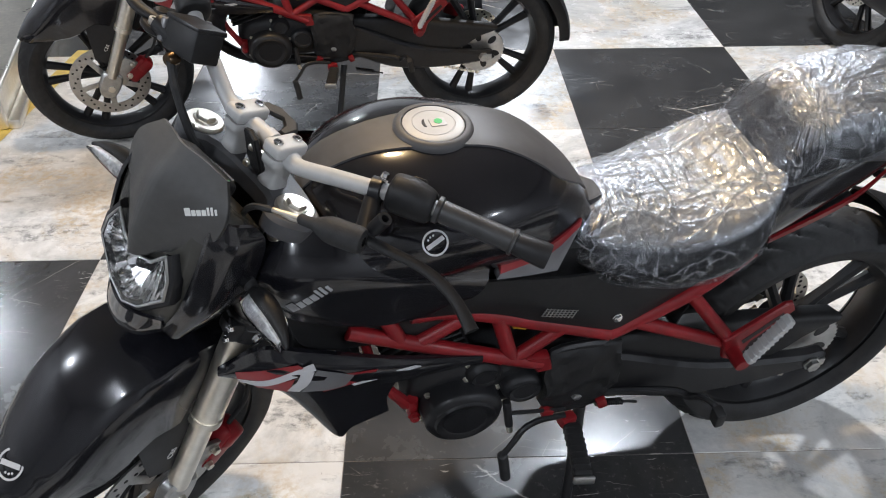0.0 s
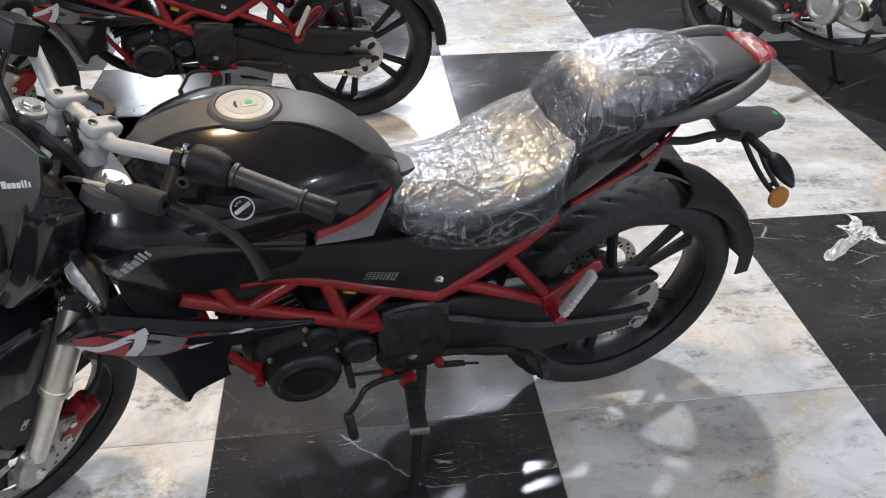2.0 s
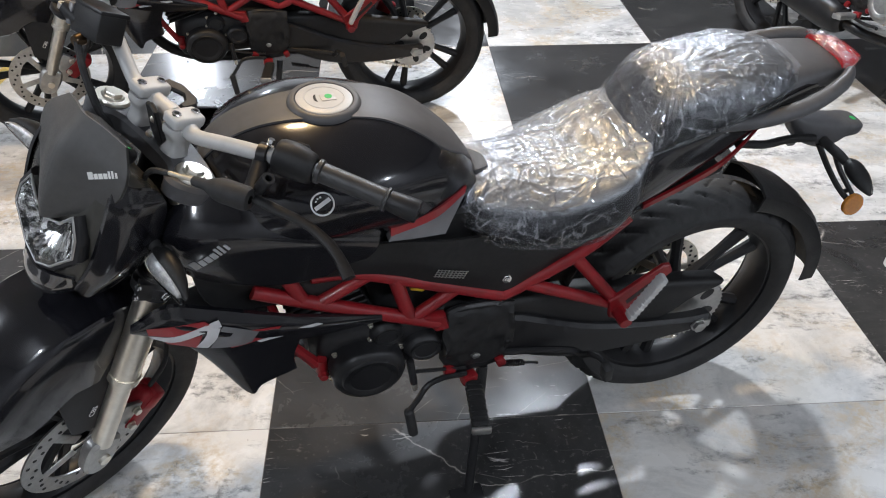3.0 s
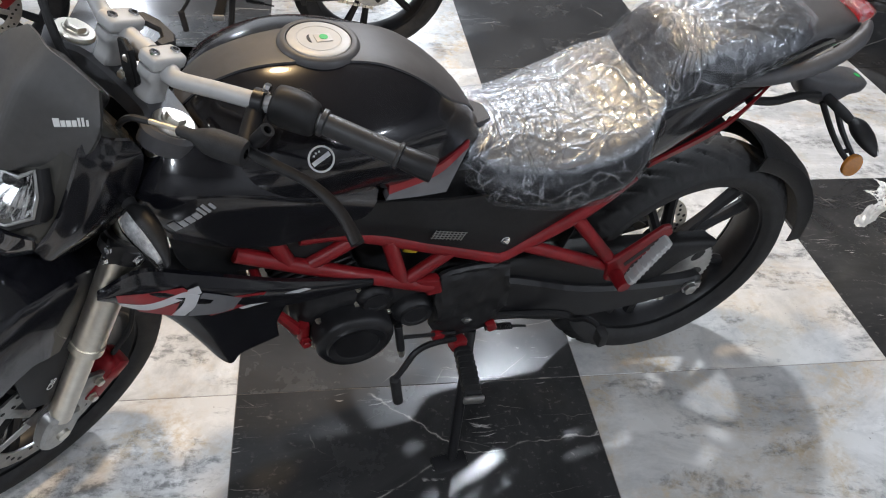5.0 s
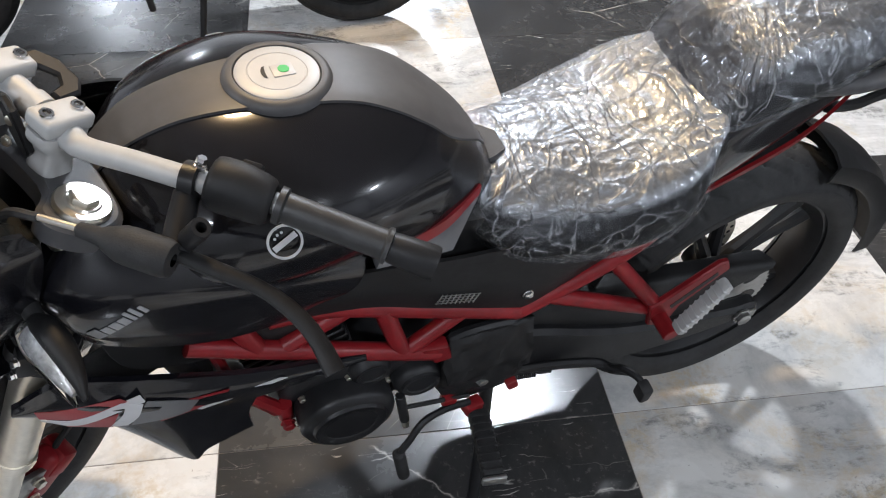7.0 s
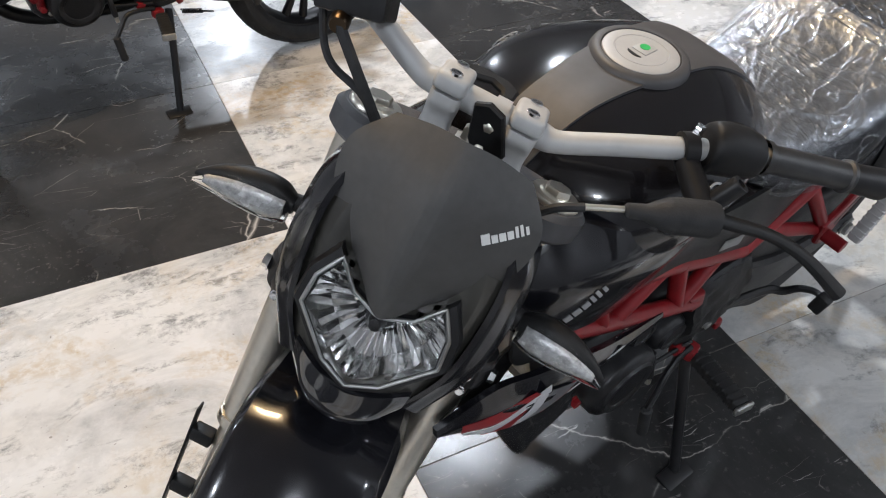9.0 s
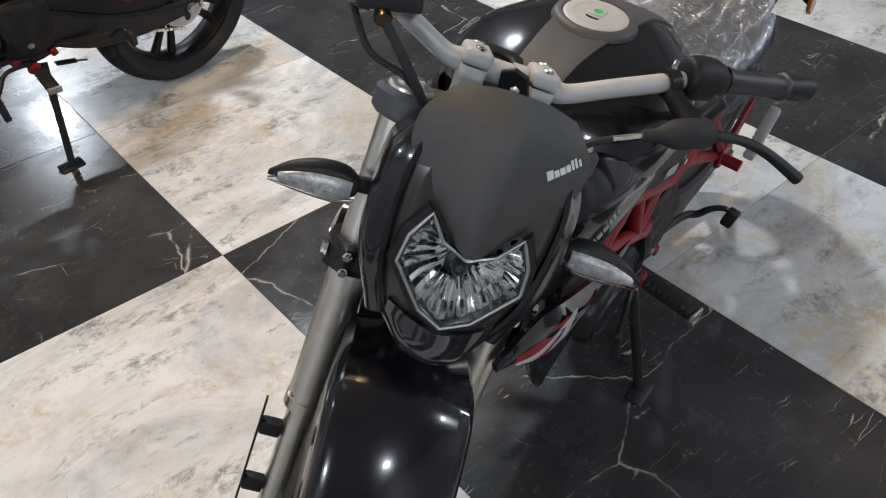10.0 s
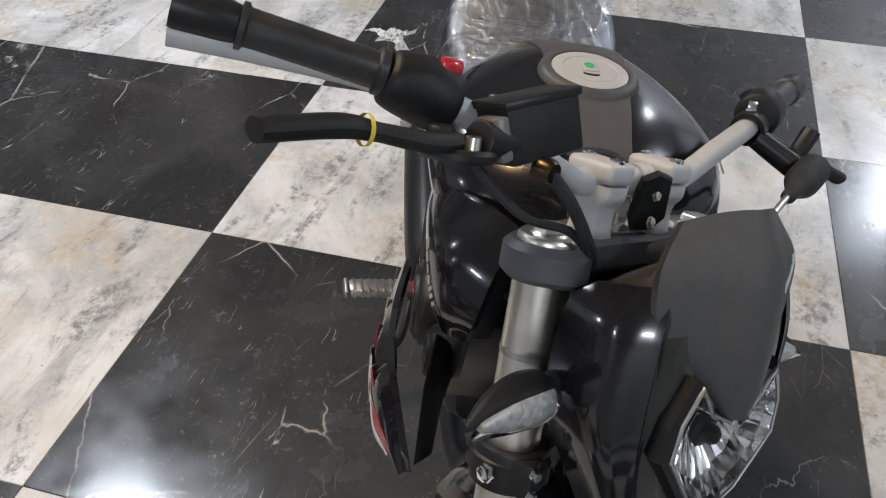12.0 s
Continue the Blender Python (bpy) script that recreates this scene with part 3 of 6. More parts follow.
def motorcycle(place, steer, label, near=True, case_mat=None):
    """A naked street motorcycle. u runs to the rear, v to its right, w up; the rear tyre stands at u = 0.06."""
    root = new("motorcycle")
    root.matrix_basis = place
    tagged(root, label, "motorcycle", "black and red motorcycles on the showroom floor")
    I = Matrix()
    ms = Matrix.Translation((-0.989, 0.005, 0.908)) @ Matrix.Rotation(radians(24), 4, "Y") @ Matrix.Rotation(radians(steer), 4, "Z")

    held = set()
    lamp_m = ms @ Matrix.Translation((-0.010, 0, 0))

    def p(name, bm, mat, label="", parent=None, m=None, **k):
        ob = part(name, bm, mat, parent or root, label, m=m, **k)
        if m is not None:
            held.add(ob)
        if mat is GLASS:
            ob.visible_shadow = False
        return ob

    # --- rear wheel, chain drive, swingarm
    AX = (0.06, 0, 0.302)
    holder, base = wheel(root, AX, 0.302, 0.230, 0.066, I, 420 if near else 240)
    brake_disc(holder, base, 0.062, 0.10, STEEL)
    teeth = []
    for k in range(43 * 2):
        a = 2 * math.pi * k / 86
        teeth.append(((0.090 if k % 2 else 0.084) * math.cos(a), (0.090 if k % 2 else 0.084) * math.sin(a)))
    sprocket = plate(teeth, 0.006, Matrix.Translation((0.06, -0.066, 0.302)) @ LATERAL)
    p("sprocket", sprocket, ALLOY, "silver steel rear sprocket", holder)
    for k in range(6):
        a = 2 * math.pi * k / 6 + 0.3
        pts = [(0.056 * math.cos(a) + 0.019 * math.cos(b) * math.cos(a) - 0.012 * math.sin(b) * math.sin(a), 0.056 * math.sin(a) + 0.019 * math.cos(b) * math.sin(a) + 0.012 * math.sin(b) * math.cos(a)) for b in np.linspace(0, 2 * math.pi, 12, endpoint=False)]
        p("sprocket_window", plate(pts, 0.0075, Matrix.Translation((0.06, -0.066, 0.302)) @ LATERAL), PLASTIC, "", holder)
    for a, b in (((0.05, 0.396), (-0.50, 0.43)), ((0.05, 0.208), (-0.50, 0.365))):
        n, chain = 36, bmesh.new()
        for k in range(n):
            x, z = a[0] + (b[0] - a[0]) * k / n, a[1] + (b[1] - a[1]) * k / n
            block((0.0125, 0.006 if k % 2 else 0.009, 0.010), pose(x, -0.066, z, 0, math.degrees(math.atan2(-(b[1] - a[1]), b[0] - a[0])), 0), chain, bevel=0.001, segments=1)
        p("chain_run", chain, STEEL, "oiled drive chain")
    for s in (-1, 1):
        arm = [(-0.47, 0.445), (-0.40, 0.450), (-0.20, 0.365), (0.02, 0.322), (0.085, 0.320), (0.10, 0.300), (0.085, 0.282), (-0.10, 0.268), (-0.27, 0.282), (-0.42, 0.345), (-0.485, 0.385)]
        bm = plate(round_outline(arm, 48), 0.034, pose(0, s * 0.098, 0) @ Matrix.Rotation(radians(90), 4, "X"), bevel=0.008)
        arm_ob = p("swingarm_arm", bm, ENGINE, "black steel swingarm side")
        p("axle_nut", hexbolt((0.06, s * 0.116, 0.300), (0.06, s * 0.2, 0.300), 0.015, 0.014), ALLOY, "bright axle nut", arm_ob)
        adj = block((0.045, 0.006, 0.020), pose(0.068, s * 0.117, 0.300), bevel=0.002)
        p("chain_adjuster", adj, ALLOY, "bright chain adjuster plate", arm_ob)
    cover = shell([[(-0.45, -0.060, 0.482), (-0.25, -0.055, 0.462), (-0.02, -0.055, 0.425), (0.10, -0.055, 0.405)],
                   [(-0.45, -0.095, 0.474), (-0.25, -0.092, 0.452), (-0.02, -0.09, 0.415), (0.115, -0.088, 0.395)],
                   [(-0.45, -0.100, 0.400), (-0.25, -0.100, 0.360), (-0.05, -0.098, 0.330), (0.045, -0.092, 0.372)]], (0, 0.004, -0.002))
    p("chain_guard", cover, PLASTIC, "black plastic chain guard")
    # hugger over the rear tyre
    rings = []
    for a in np.linspace(radians(72), radians(1), 26):
        r = 0.335 + 0.016 * (radians(80) - a)
        c, s_ = math.cos(a), math.sin(a)
        w = 0.070 * (1 if a > 0.3 else 0.86 + 0.46 * max(a, 0))
        prof = [(-w, r - 0.045), (-w * 0.98, r - 0.012), (-w * 0.6, r), (0, r + 0.004), (w * 0.6, r), (w * 0.98, r - 0.012), (w, r - 0.045)]
        prof += [(v * 0.95, q - 0.005) for v, q in prof[::-1]]
        rings.append([(0.06 + q * c, v, 0.302 + q * s_) for v, q in prof])
    p("rear_mudguard", skin(bmesh.new(), rings), PLASTIC, "black plastic rear mudguard")

    # --- engine
    case = body([(-0.81, [(0, 0.47), (0.06, 0.46), (0.075, 0.41), (0.06, 0.36), (0, 0.35)]),
                 (-0.77, [(0, 0.52), (0.085, 0.50), (0.10, 0.43), (0.085, 0.345), (0, 0.33)]),
                 (-0.62, [(0, 0.53), (0.10, 0.52), (0.108, 0.44), (0.09, 0.355), (0, 0.335)]),
                 (-0.48, [(0, 0.52), (0.09, 0.50), (0.095, 0.44), (0.08, 0.36), (0, 0.345)]),
                 (-0.44, [(0, 0.48), (0.06, 0.47), (0.065, 0.43), (0.06, 0.385), (0, 0.375)])], 20, 32)
    engine_paint = case_mat or ENGINE
    engine = p("engine", case, engine_paint, "black painted single engine block")

    def round_cover(u, w, r, y0, y1, mat, s=-1):
        prof = [(0, y1 - 0.002), (r * 0.55, y1 - 0.002), (r * 0.58, y1), (r * 0.74, y1 + 0.001), (r * 0.78, y1 - 0.004), (r * 0.93, y1 - 0.008), (r, y1 - 0.016), (r * 1.02, y0)]
        bm = lathe([(q, h) for q, h in prof], 40, None, Matrix.Translation((u, 0, w)) @ Matrix.Rotation(radians(-90 * s), 4, "X"))
        ob = p("engine_cover", bm, mat, "", engine)
        for k in range(6):
            a = 2 * math.pi * k / 6 + 0.4
            bolt = hexbolt((u + r * 1.04 * math.cos(a), s * (y0 + 0.006), w + r * 1.04 * math.sin(a)), (u + r * 1.04 * math.cos(a), s, w + r * 1.04 * math.sin(a)), 0.005, 0.008)
            p("cover_bolt", bolt, STEEL, "", engine)
        return ob

    round_cover(-0.706, 0.405, 0.073, 0.10, 0.152, engine_paint)
    round_cover(-0.592, 0.438, 0.040, 0.09, 0.136, engine_paint)
    round_cover(-0.664, 0.490, 0.034, 0.09, 0.122, engine_paint)
    round_cover(-0.600, 0.405, 0.082, 0.10, 0.150, ALLOY if not near else ENGINE, 1)
    round_cover(-0.735, 0.425, 0.050, 0.09, 0.128, ALLOY if not near else ENGINE, 1)
    fins = bmesh.new()
    tilt = pose(-0.75, 0, 0.50, 0, -18, 0)
    block((0.12, 0.13, 0.16), tilt @ pose(0, 0, 0.08), fins, bevel=0.01)
    barrel = p("cylinder", fins, ENGINE, "black finned cylinder")
    for k in range(9):
        p("fin", block((0.15 - 0.002 * k, 0.16, 0.006), tilt @ pose(0, 0, 0.012 + 0.016 * k), bevel=0.002, segments=1), ENGINE, "", barrel)
    p("cylinder_head", block((0.16, 0.17, 0.09), tilt @ pose(0, 0, 0.205), bevel=0.02, segments=3), ENGINE, "", engine)
    p("radiator", block((0.035, 0.22, 0.22), pose(-0.925, 0, 0.66, 0, -18, 0), bevel=0.006), ENGINE, "black radiator")
    p("header_pipe", tube([(-0.82, 0.03, 0.62), (-0.90, 0.035, 0.60), (-0.93, 0.04, 0.50), (-0.90, 0.05, 0.36), (-0.78, 0.06, 0.27), (-0.55, 0.07, 0.245), (-0.40, 0.09, 0.26)], 0.02, 40, 14), SATIN, "black exhaust pipe")
    p("silencer", loft([[(u, 0.115 + y + r * math.cos(a), z + 1.35 * r * math.sin(a)) for a in np.linspace(0, 2 * math.pi, 10, endpoint=False)]
                        for u, y, z, r in ((-0.42, -0.02, 0.265, 0.03), (-0.36, 0.0, 0.275, 0.048), (-0.1, 0.02, 0.32, 0.052), (0.06, 0.03, 0.36, 0.05), (0.10, 0.03, 0.37, 0.036))], 20, 24), SATIN, "short black silencer")
    for s in (-1, 1):
        mount = bmesh.new()
        tube([(-0.875, s * 0.10, 0.64), (-0.850, s * 0.10, 0.52), (-0.802, s * 0.098, 0.42)], [0.008, 0.009, 0.012], 10, 8, True, mount)
        hexbolt((-0.792, s * 0.114, 0.400), (-0.792, s, 0.400), 0.009, 0.012, mount)
        lathe([(0.012, 0.01), (0.011, 0.05)], 10, mount, pose(-0.792, s * 0.100, 0.385), caps=True)
        p("engine_mount", mount, RED if s < 0 else ENGINE, "front engine hanger")

    # --- red trellis frame
    for s in (-1, 1):
        top = flip([(-0.875, 0.118, 0.667), (-0.80, 0.118, 0.69), (-0.72, 0.117, 0.678), (-0.56, 0.115, 0.604), (-0.437, 0.113, 0.545), (-0.40, 0.113, 0.560), (-0.287, 0.117, 0.624), (-0.19, 0.105, 0.685)], s)
        bm = tube(top[1:5], 0.0135, 24, 10, True)
        tube([top[4], top[5], top[6], top[7]], 0.0135, 20, 10, True, bm)
        p("frame_tube", bm, RED, "red painted steel tube frame")
        low = flip([(-0.90, 0.12, 0.68), (-0.765, 0.124, 0.613), (-0.568, 0.127, 0.517)], s)
        p("frame_tube", tube(low, 0.0135, 16, 10, True), RED)
        for a, b, r in (((-0.842, 0.12, 0.700), (-0.818, 0.122, 0.640), 0.013), ((-0.79, 0.122, 0.626), (-0.70, 0.117, 0.668), 0.0125),
                        ((-0.652, 0.117, 0.648), (-0.624, 0.125, 0.546), 0.0135), ((-0.53, 0.115, 0.590), (-0.618, 0.125, 0.543), 0.0125),
                        ((-0.392, 0.114, 0.566), (-0.185, 0.135, 0.462), 0.013), ((-0.298, 0.117, 0.620), (-0.192, 0.138, 0.480), 0.013)):
            p("frame_strut", rod((a[0], s * a[1], a[2]), (b[0], s * b[1], b[2]), r, 10), RED)
        p("frame_gusset", plate([(-0.60, 0.548), (-0.555, 0.540), (-0.545, 0.500), (-0.575, 0.498)], 0.022, pose(0, s * 0.126, 0) @ Matrix.Rotation(radians(90), 4, "X"), bevel=0.004), RED)
        bracket = plate([(-0.215, 0.500), (-0.205, 0.440), (-0.185, 0.428), (-0.165, 0.440), (-0.155, 0.478), (-0.085, 0.545), (-0.095, 0.566), (-0.11, 0.568), (-0.19, 0.515)], 0.012, pose(0, s * 0.145, 0) @ Matrix.Rotation(radians(90), 4, "X"), bevel=0.003)
        bracket_ob = p("peg_bracket", bracket, RED, "red pillion footrest bracket")
        p("bracket_slot", plate([(-0.178, 0.490), (-0.172, 0.478), (-0.105, 0.538), (-0.110, 0.548)], 0.0132, pose(0, s * 0.145, 0) @ Matrix.Rotation(radians(90), 4, "X")), PLASTIC, "", bracket_ob)
        m = axis((-0.197, s * 0.196, 0.474), (-0.136, s * 0.200, 0.596))
        peg = bmesh.new()
        block((0.024, 0.014, 0.118), m @ pose(0, 0, 0.064), peg, bevel=0.005)
        peg_ob = p("pillion_footrest", peg, SILVER, "silver ribbed folding footrest")
        for k in range(9):
            p("rib", block((0.0253, 0.0153, 0.0060), m @ pose(0, 0, 0.016 + k * 0.0118), bevel=0.002, segments=1), SILVER, "", peg_ob)
        p("peg_pivot", rod((-0.19, s * 0.14, 0.462), (-0.19, s * 0.19, 0.462), 0.014, 12), RED, "", bracket_ob)

    # --- rider footrest plates, pegs, levers, stands
    for s in (-1, 1):
        plate_pts = [(-0.545, 0.535), (-0.425, 0.53), (-0.415, 0.46), (-0.425, 0.35), (-0.44, 0.33), (-0.52, 0.325), (-0.54, 0.35), (-0.548, 0.45)]
        holder_ob = p("footrest_plate", plate(round_outline(plate_pts, 40), 0.016, pose(0, s * 0.118, 0) @ Matrix.Rotation(radians(90), 4, "X"), bevel=0.005), ENGINE, "black footrest plate")
        bag = loft([[(u + 0.004 * math.sin(7 * k + u * 90), s * (0.122 + 0.020 * math.cos(k)), w + h * math.sin(k)) for k in np.linspace(0, 2 * math.pi, 10, endpoint=False)]
                    for u, w, h in ((-0.556, 0.452, 0.070), (-0.540, 0.445, 0.088), (-0.490, 0.438, 0.096), (-0.440, 0.442, 0.092), (-0.412, 0.456, 0.072))], 26, 44)
        for v in bag.verts:
            n = noise.fractal(v.co * 34, 0.8, 2.1, 3)
            v.co.y += s * 0.006 * n
            v.co.x += 0.005 * noise.noise(v.co * 22)
        p("tape_wrap", bag, PLASTIC, "creased black tape wrapping", holder_ob, angle=25)
        red = block((0.034, 0.024, 0.026), pose(-0.498, s * 0.140, 0.322, 0, 6, 12), bevel=0.006)
        mount_ob = p("footrest_mount", red, RED, "red footrest mount", holder_ob)
        p("mount_ear", block((0.024, 0.020, 0.020), pose(-0.540, s * 0.132, 0.352, 0, 20, 0), bevel=0.005), RED, "", mount_ob)
        p("mount_ear", block((0.020, 0.018, 0.024), pose(-0.428, s * 0.132, 0.345, 0, -20, 0), bevel=0.005), RED, "", mount_ob)
        pegm = axis((-0.492, s * 0.150, 0.318), (-0.515, s * 0.270, 0.322))
        peg = bmesh.new()
        block((0.034, 0.022, 0.118), pegm @ pose(0, 0, 0.060), peg, bevel=0.007)
        peg_ob = p("footrest", peg, RUBBER if s < 0 else ALLOY, "black rubber footrest with bright tip" if s < 0 else "bare ribbed alloy footrest")
        for k in range(8):
            p("rib", block((0.0347, 0.0226, 0.010), pegm @ pose(0, 0, 0.014 + 0.0135 * k), bevel=0.003, segments=1), RUBBER if s < 0 else ALLOY, "", peg_ob)
        p("footrest_tip", block((0.040, 0.020, 0.009), pegm @ pose(0, 0, 0.123), bevel=0.004), ALLOY, "", peg_ob)
        p("plate_bolt", hexbolt((-0.488, s * 0.136, 0.392), (-0.488, s, 0.392), 0.009, 0.008), ALLOY, "", holder_ob)
    lever = tube([(-0.505, -0.140, 0.338), (-0.552, -0.145, 0.346), (-0.590, -0.154, 0.344), (-0.612, -0.162, 0.318), (-0.633, -0.168, 0.290)], 0.0062, 20, 8)
    shifter = p("gear_lever", lever, SATIN, "black gear lever")
    p("toe_peg", rod((-0.634, -0.168, 0.296), (-0.624, -0.176, 0.220), 0.0105, 14, bevel=0.004), RUBBER, "black rubber toe piece", shifter)
    p("gear_linkage", rod((-0.505, -0.136, 0.352), (-0.616, -0.134, 0.372), 0.004, 8), SATIN, "", shifter)
    p("linkage_joint", rod((-0.622, -0.128, 0.405), (-0.615, -0.138, 0.340), 0.008, 10), ENGINE, "", shifter)
    p("linkage_bolt", rod((-0.615, -0.138, 0.340), (-0.613, -0.140, 0.322), 0.006, 10), STEEL, "bright linkage bolt", shifter)
    pedal = tube([(-0.47, 0.145, 0.312), (-0.56, 0.155, 0.305), (-0.62, 0.165, 0.312), (-0.645, 0.185, 0.315)], 0.007, 16, 8)
    p("brake_pedal", pedal, SATIN, "black brake pedal")
    stand = tube([(-0.455, -0.105, 0.305), (-0.475, -0.155, 0.20), (-0.505, -0.222, 0.055), (-0.512, -0.235, 0.028)], [0.012, 0.011, 0.0105, 0.010], 16, 10)
    stand_ob = p("side_stand", stand, SATIN, "black side stand, down on the floor")
    p("stand_foot", block((0.075, 0.040, 0.010), pose(-0.515, -0.238, 0.034, 7, 0, 0), bevel=0.004), SATIN, "", stand_ob)
    tang = tube([(-0.44, -0.115, 0.356), (-0.34, -0.126, 0.345), (-0.272, -0.140, 0.338), (-0.254, -0.158, 0.340), (-0.246, -0.178, 0.362), (-0.238, -0.200, 0.372), (-0.230, -0.216, 0.366)], [0.0085, 0.0085, 0.0085, 0.008, 0.007, 0.0065, 0.006], 36, 8)
    centre = p("centre_stand", tang, SATIN, "black centre stand, folded up")
    p("stand_tread", block((0.020, 0.026, 0.052), pose(-0.228, -0.220, 0.350, 10, -12, 0), bevel=0.005, segments=2), RUBBER, "", centre)
    p("stand_leg", tube([(-0.44, 0.115, 0.32), (-0.30, 0.12, 0.25), (-0.20, 0.12, 0.215)], 0.010, 12, 8), SATIN, "", centre)
    coil = [(-0.411 + 0.065 * k / 140, -0.085 + 0.0065 * math.cos(k * 0.72), 0.274 - 0.016 * k / 140 + 0.0065 * math.sin(k * 0.72)) for k in range(141)]
    p("stand_spring", tube(coil, 0.0016, smooth=False, sides=5), SATIN, "black coil spring", centre)
    p("spring_hook", rod((-0.346, -0.085, 0.257), (-0.312, -0.086, 0.247), 0.003, 8), SATIN, "", centre)

    # --- tank
    tank = body([(-0.955, [(0, 0.885), (0.035, 0.88), (0.06, 0.855), (0.07, 0.82), (0.05, 0.805), (0, 0.80)]),
                 (-0.905, [(0, 0.928), (0.055, 0.922), (0.115, 0.888), (0.135, 0.83), (0.10, 0.79), (0, 0.78)]),
                 (-0.84, [(0, 0.950), (0.062, 0.945), (0.146, 0.905), (0.168, 0.845), (0.125, 0.775), (0, 0.76)]),
                 (-0.76, [(0, 0.955), (0.068, 0.950), (0.152, 0.912), (0.174, 0.850), (0.122, 0.765), (0, 0.75)]),
                 (-0.67, [(0, 0.948), (0.066, 0.942), (0.138, 0.898), (0.154, 0.840), (0.104, 0.752), (0, 0.74)]),
                 (-0.59, [(0, 0.916), (0.060, 0.910), (0.112, 0.868), (0.120, 0.812), (0.094, 0.742), (0, 0.735)]),
                 (-0.52, [(0, 0.858), (0.045, 0.852), (0.076, 0.825), (0.082, 0.785), (0.072, 0.745), (0, 0.735)]),
                 (-0.485, [(0, 0.810), (0.025, 0.808), (0.045, 0.795), (0.056, 0.770), (0.045, 0.75), (0, 0.74)])], 48, 60)
    tank_skin = ray_skin(tank)
    tank_ob = p("fuel_tank", tank, GLOSS, "gloss black fuel tank")
    lines = []
    for k in (-1.0, -0.75, -0.4, 0.0, 0.4, 0.75, 1.0):
        line = []
        for u in np.linspace(-0.945, -0.488, 26):
            y = k * float(np.interp(u, (-0.95, -0.90, -0.85, -0.79, -0.74, -0.66, -0.60, -0.555, -0.52, -0.488), (0.030, 0.034, 0.036, 0.042, 0.048, 0.053, 0.064, 0.068, 0.050, 0.024)))
            spot = tank_skin.ray_cast(Vector((u, y, 1.5)), Vector((0, 0, -1)))[0]
            line.append((u, y, (spot.z if spot else 0.80) + 0.0035))
        lines.append(line)
    spine = shell(lines, (0, 0, -0.012), 60, 20)
    p("tank_cover", spine, GREY, "matte dark grey tank spine", tank_ob)
    tongue = shell([[(-0.512, k * 0.046, 0.812), (-0.482, k * 0.036, 0.799), (-0.452, k * 0.018, 0.791)] for k in (-1, -0.5, 0, 0.5, 1)], (0, 0, -0.010), 14, 12)
    p("tank_tongue", tongue, GREY, "", tank_ob)
    capm = pose(-0.739, 0, 0.957, 0, 2.5, 0)
    p("cap_ring", lathe([(0.0465, 0.003), (0.0475, 0.0058), (0.053, 0.0062), (0.058, 0.003), (0.0605, -0.003), (0.061, -0.010)], 48, None, capm), GREY, "dark grey filler ring", tank_ob)
    cap = lathe([(0, 0.0062), (0.0305, 0.0062), (0.031, 0.0056), (0.032, 0.0056), (0.0326, 0.0063), (0.043, 0.0063), (0.0455, 0.0050), (0.0465, 0.0)], 64, None, capm)
    cap_ob = p("filler_cap", cap, SILVER, "silver filler cap with a green dot", tank_ob)
    p("key_cover", block((0.024, 0.020, 0.0016), capm @ pose(0.006, 0, 0.0066, 0, 0, 4), bevel=0.0006), SILVER, "", cap_ob)
    crescent = [(-0.0165 - 0.005 * math.cos(q), 0.010 * math.sin(q)) for q in np.linspace(-1.5, 1.5, 12)] + [(-0.0155 - 0.0015 * math.cos(q), 0.010 * math.sin(q)) for q in np.linspace(1.4, -1.4, 10)]
    p("key_slot", plate(crescent, 0.0012, capm @ pose(0.004, 0, 0.0062)), ENGINE, "", cap_ob)
    p("green_dot", lathe([(0.0062, 0), (0.0062, 0.0006)], 20, None, capm @ pose(0.007, 0.001, 0.0074), caps=True), GREEN, "", cap_ob)

    # tank sides: grey and red insert ahead of the seat, round stickers
    for s in (-1, 1):
        edge = [flip(line, s) for line in (INSERT_TOP, INSERT_MID, INSERT_LOW)]
        p("tank_insert", shell(edge[1:], (0, -s * 0.022, 0), 18, 8), GREYSTRIPE, "grey decal panel ahead of the seat", tank_ob)
        p("red_decal", shell(edge[:2], (0, -s * 0.010, 0), 18, 6), REDSTRIPE, "", tank_ob)
        side = shell([flip([(-0.77, 0.145, 0.775), (-0.65, 0.128, 0.742), (-0.56, 0.124, 0.722), (-0.47, 0.122, 0.712), (-0.38, 0.118, 0.690), (-0.28, 0.116, 0.69), (-0.22, 0.110, 0.715)], s),
                      flip([(-0.80, 0.142, 0.735), (-0.66, 0.132, 0.705), (-0.56, 0.130, 0.665), (-0.47, 0.124, 0.635), (-0.38, 0.122, 0.630), (-0.29, 0.118, 0.655), (-0.22, 0.112, 0.692)], s),
                      flip([(-0.83, 0.136, 0.705), (-0.68, 0.128, 0.675), (-0.56, 0.122, 0.612), (-0.45, 0.118, 0.560), (-0.40, 0.118, 0.572), (-0.29, 0.114, 0.632), (-0.22, 0.110, 0.675)], s)], (0, -s * 0.006, 0), 32, 10)
        side_ob = p("side_cover", side, PLASTIC, "black plastic side cover with mesh vent")
        vent = bmesh.new()
        for k in range(9):
            rod((-0.582 + k * 0.0068, s * 0.1335, 0.648 - k * 0.0022), (-0.574 + k * 0.0068, s * 0.1325, 0.664 - k * 0.0022), 0.0011, 5, vent, 0)
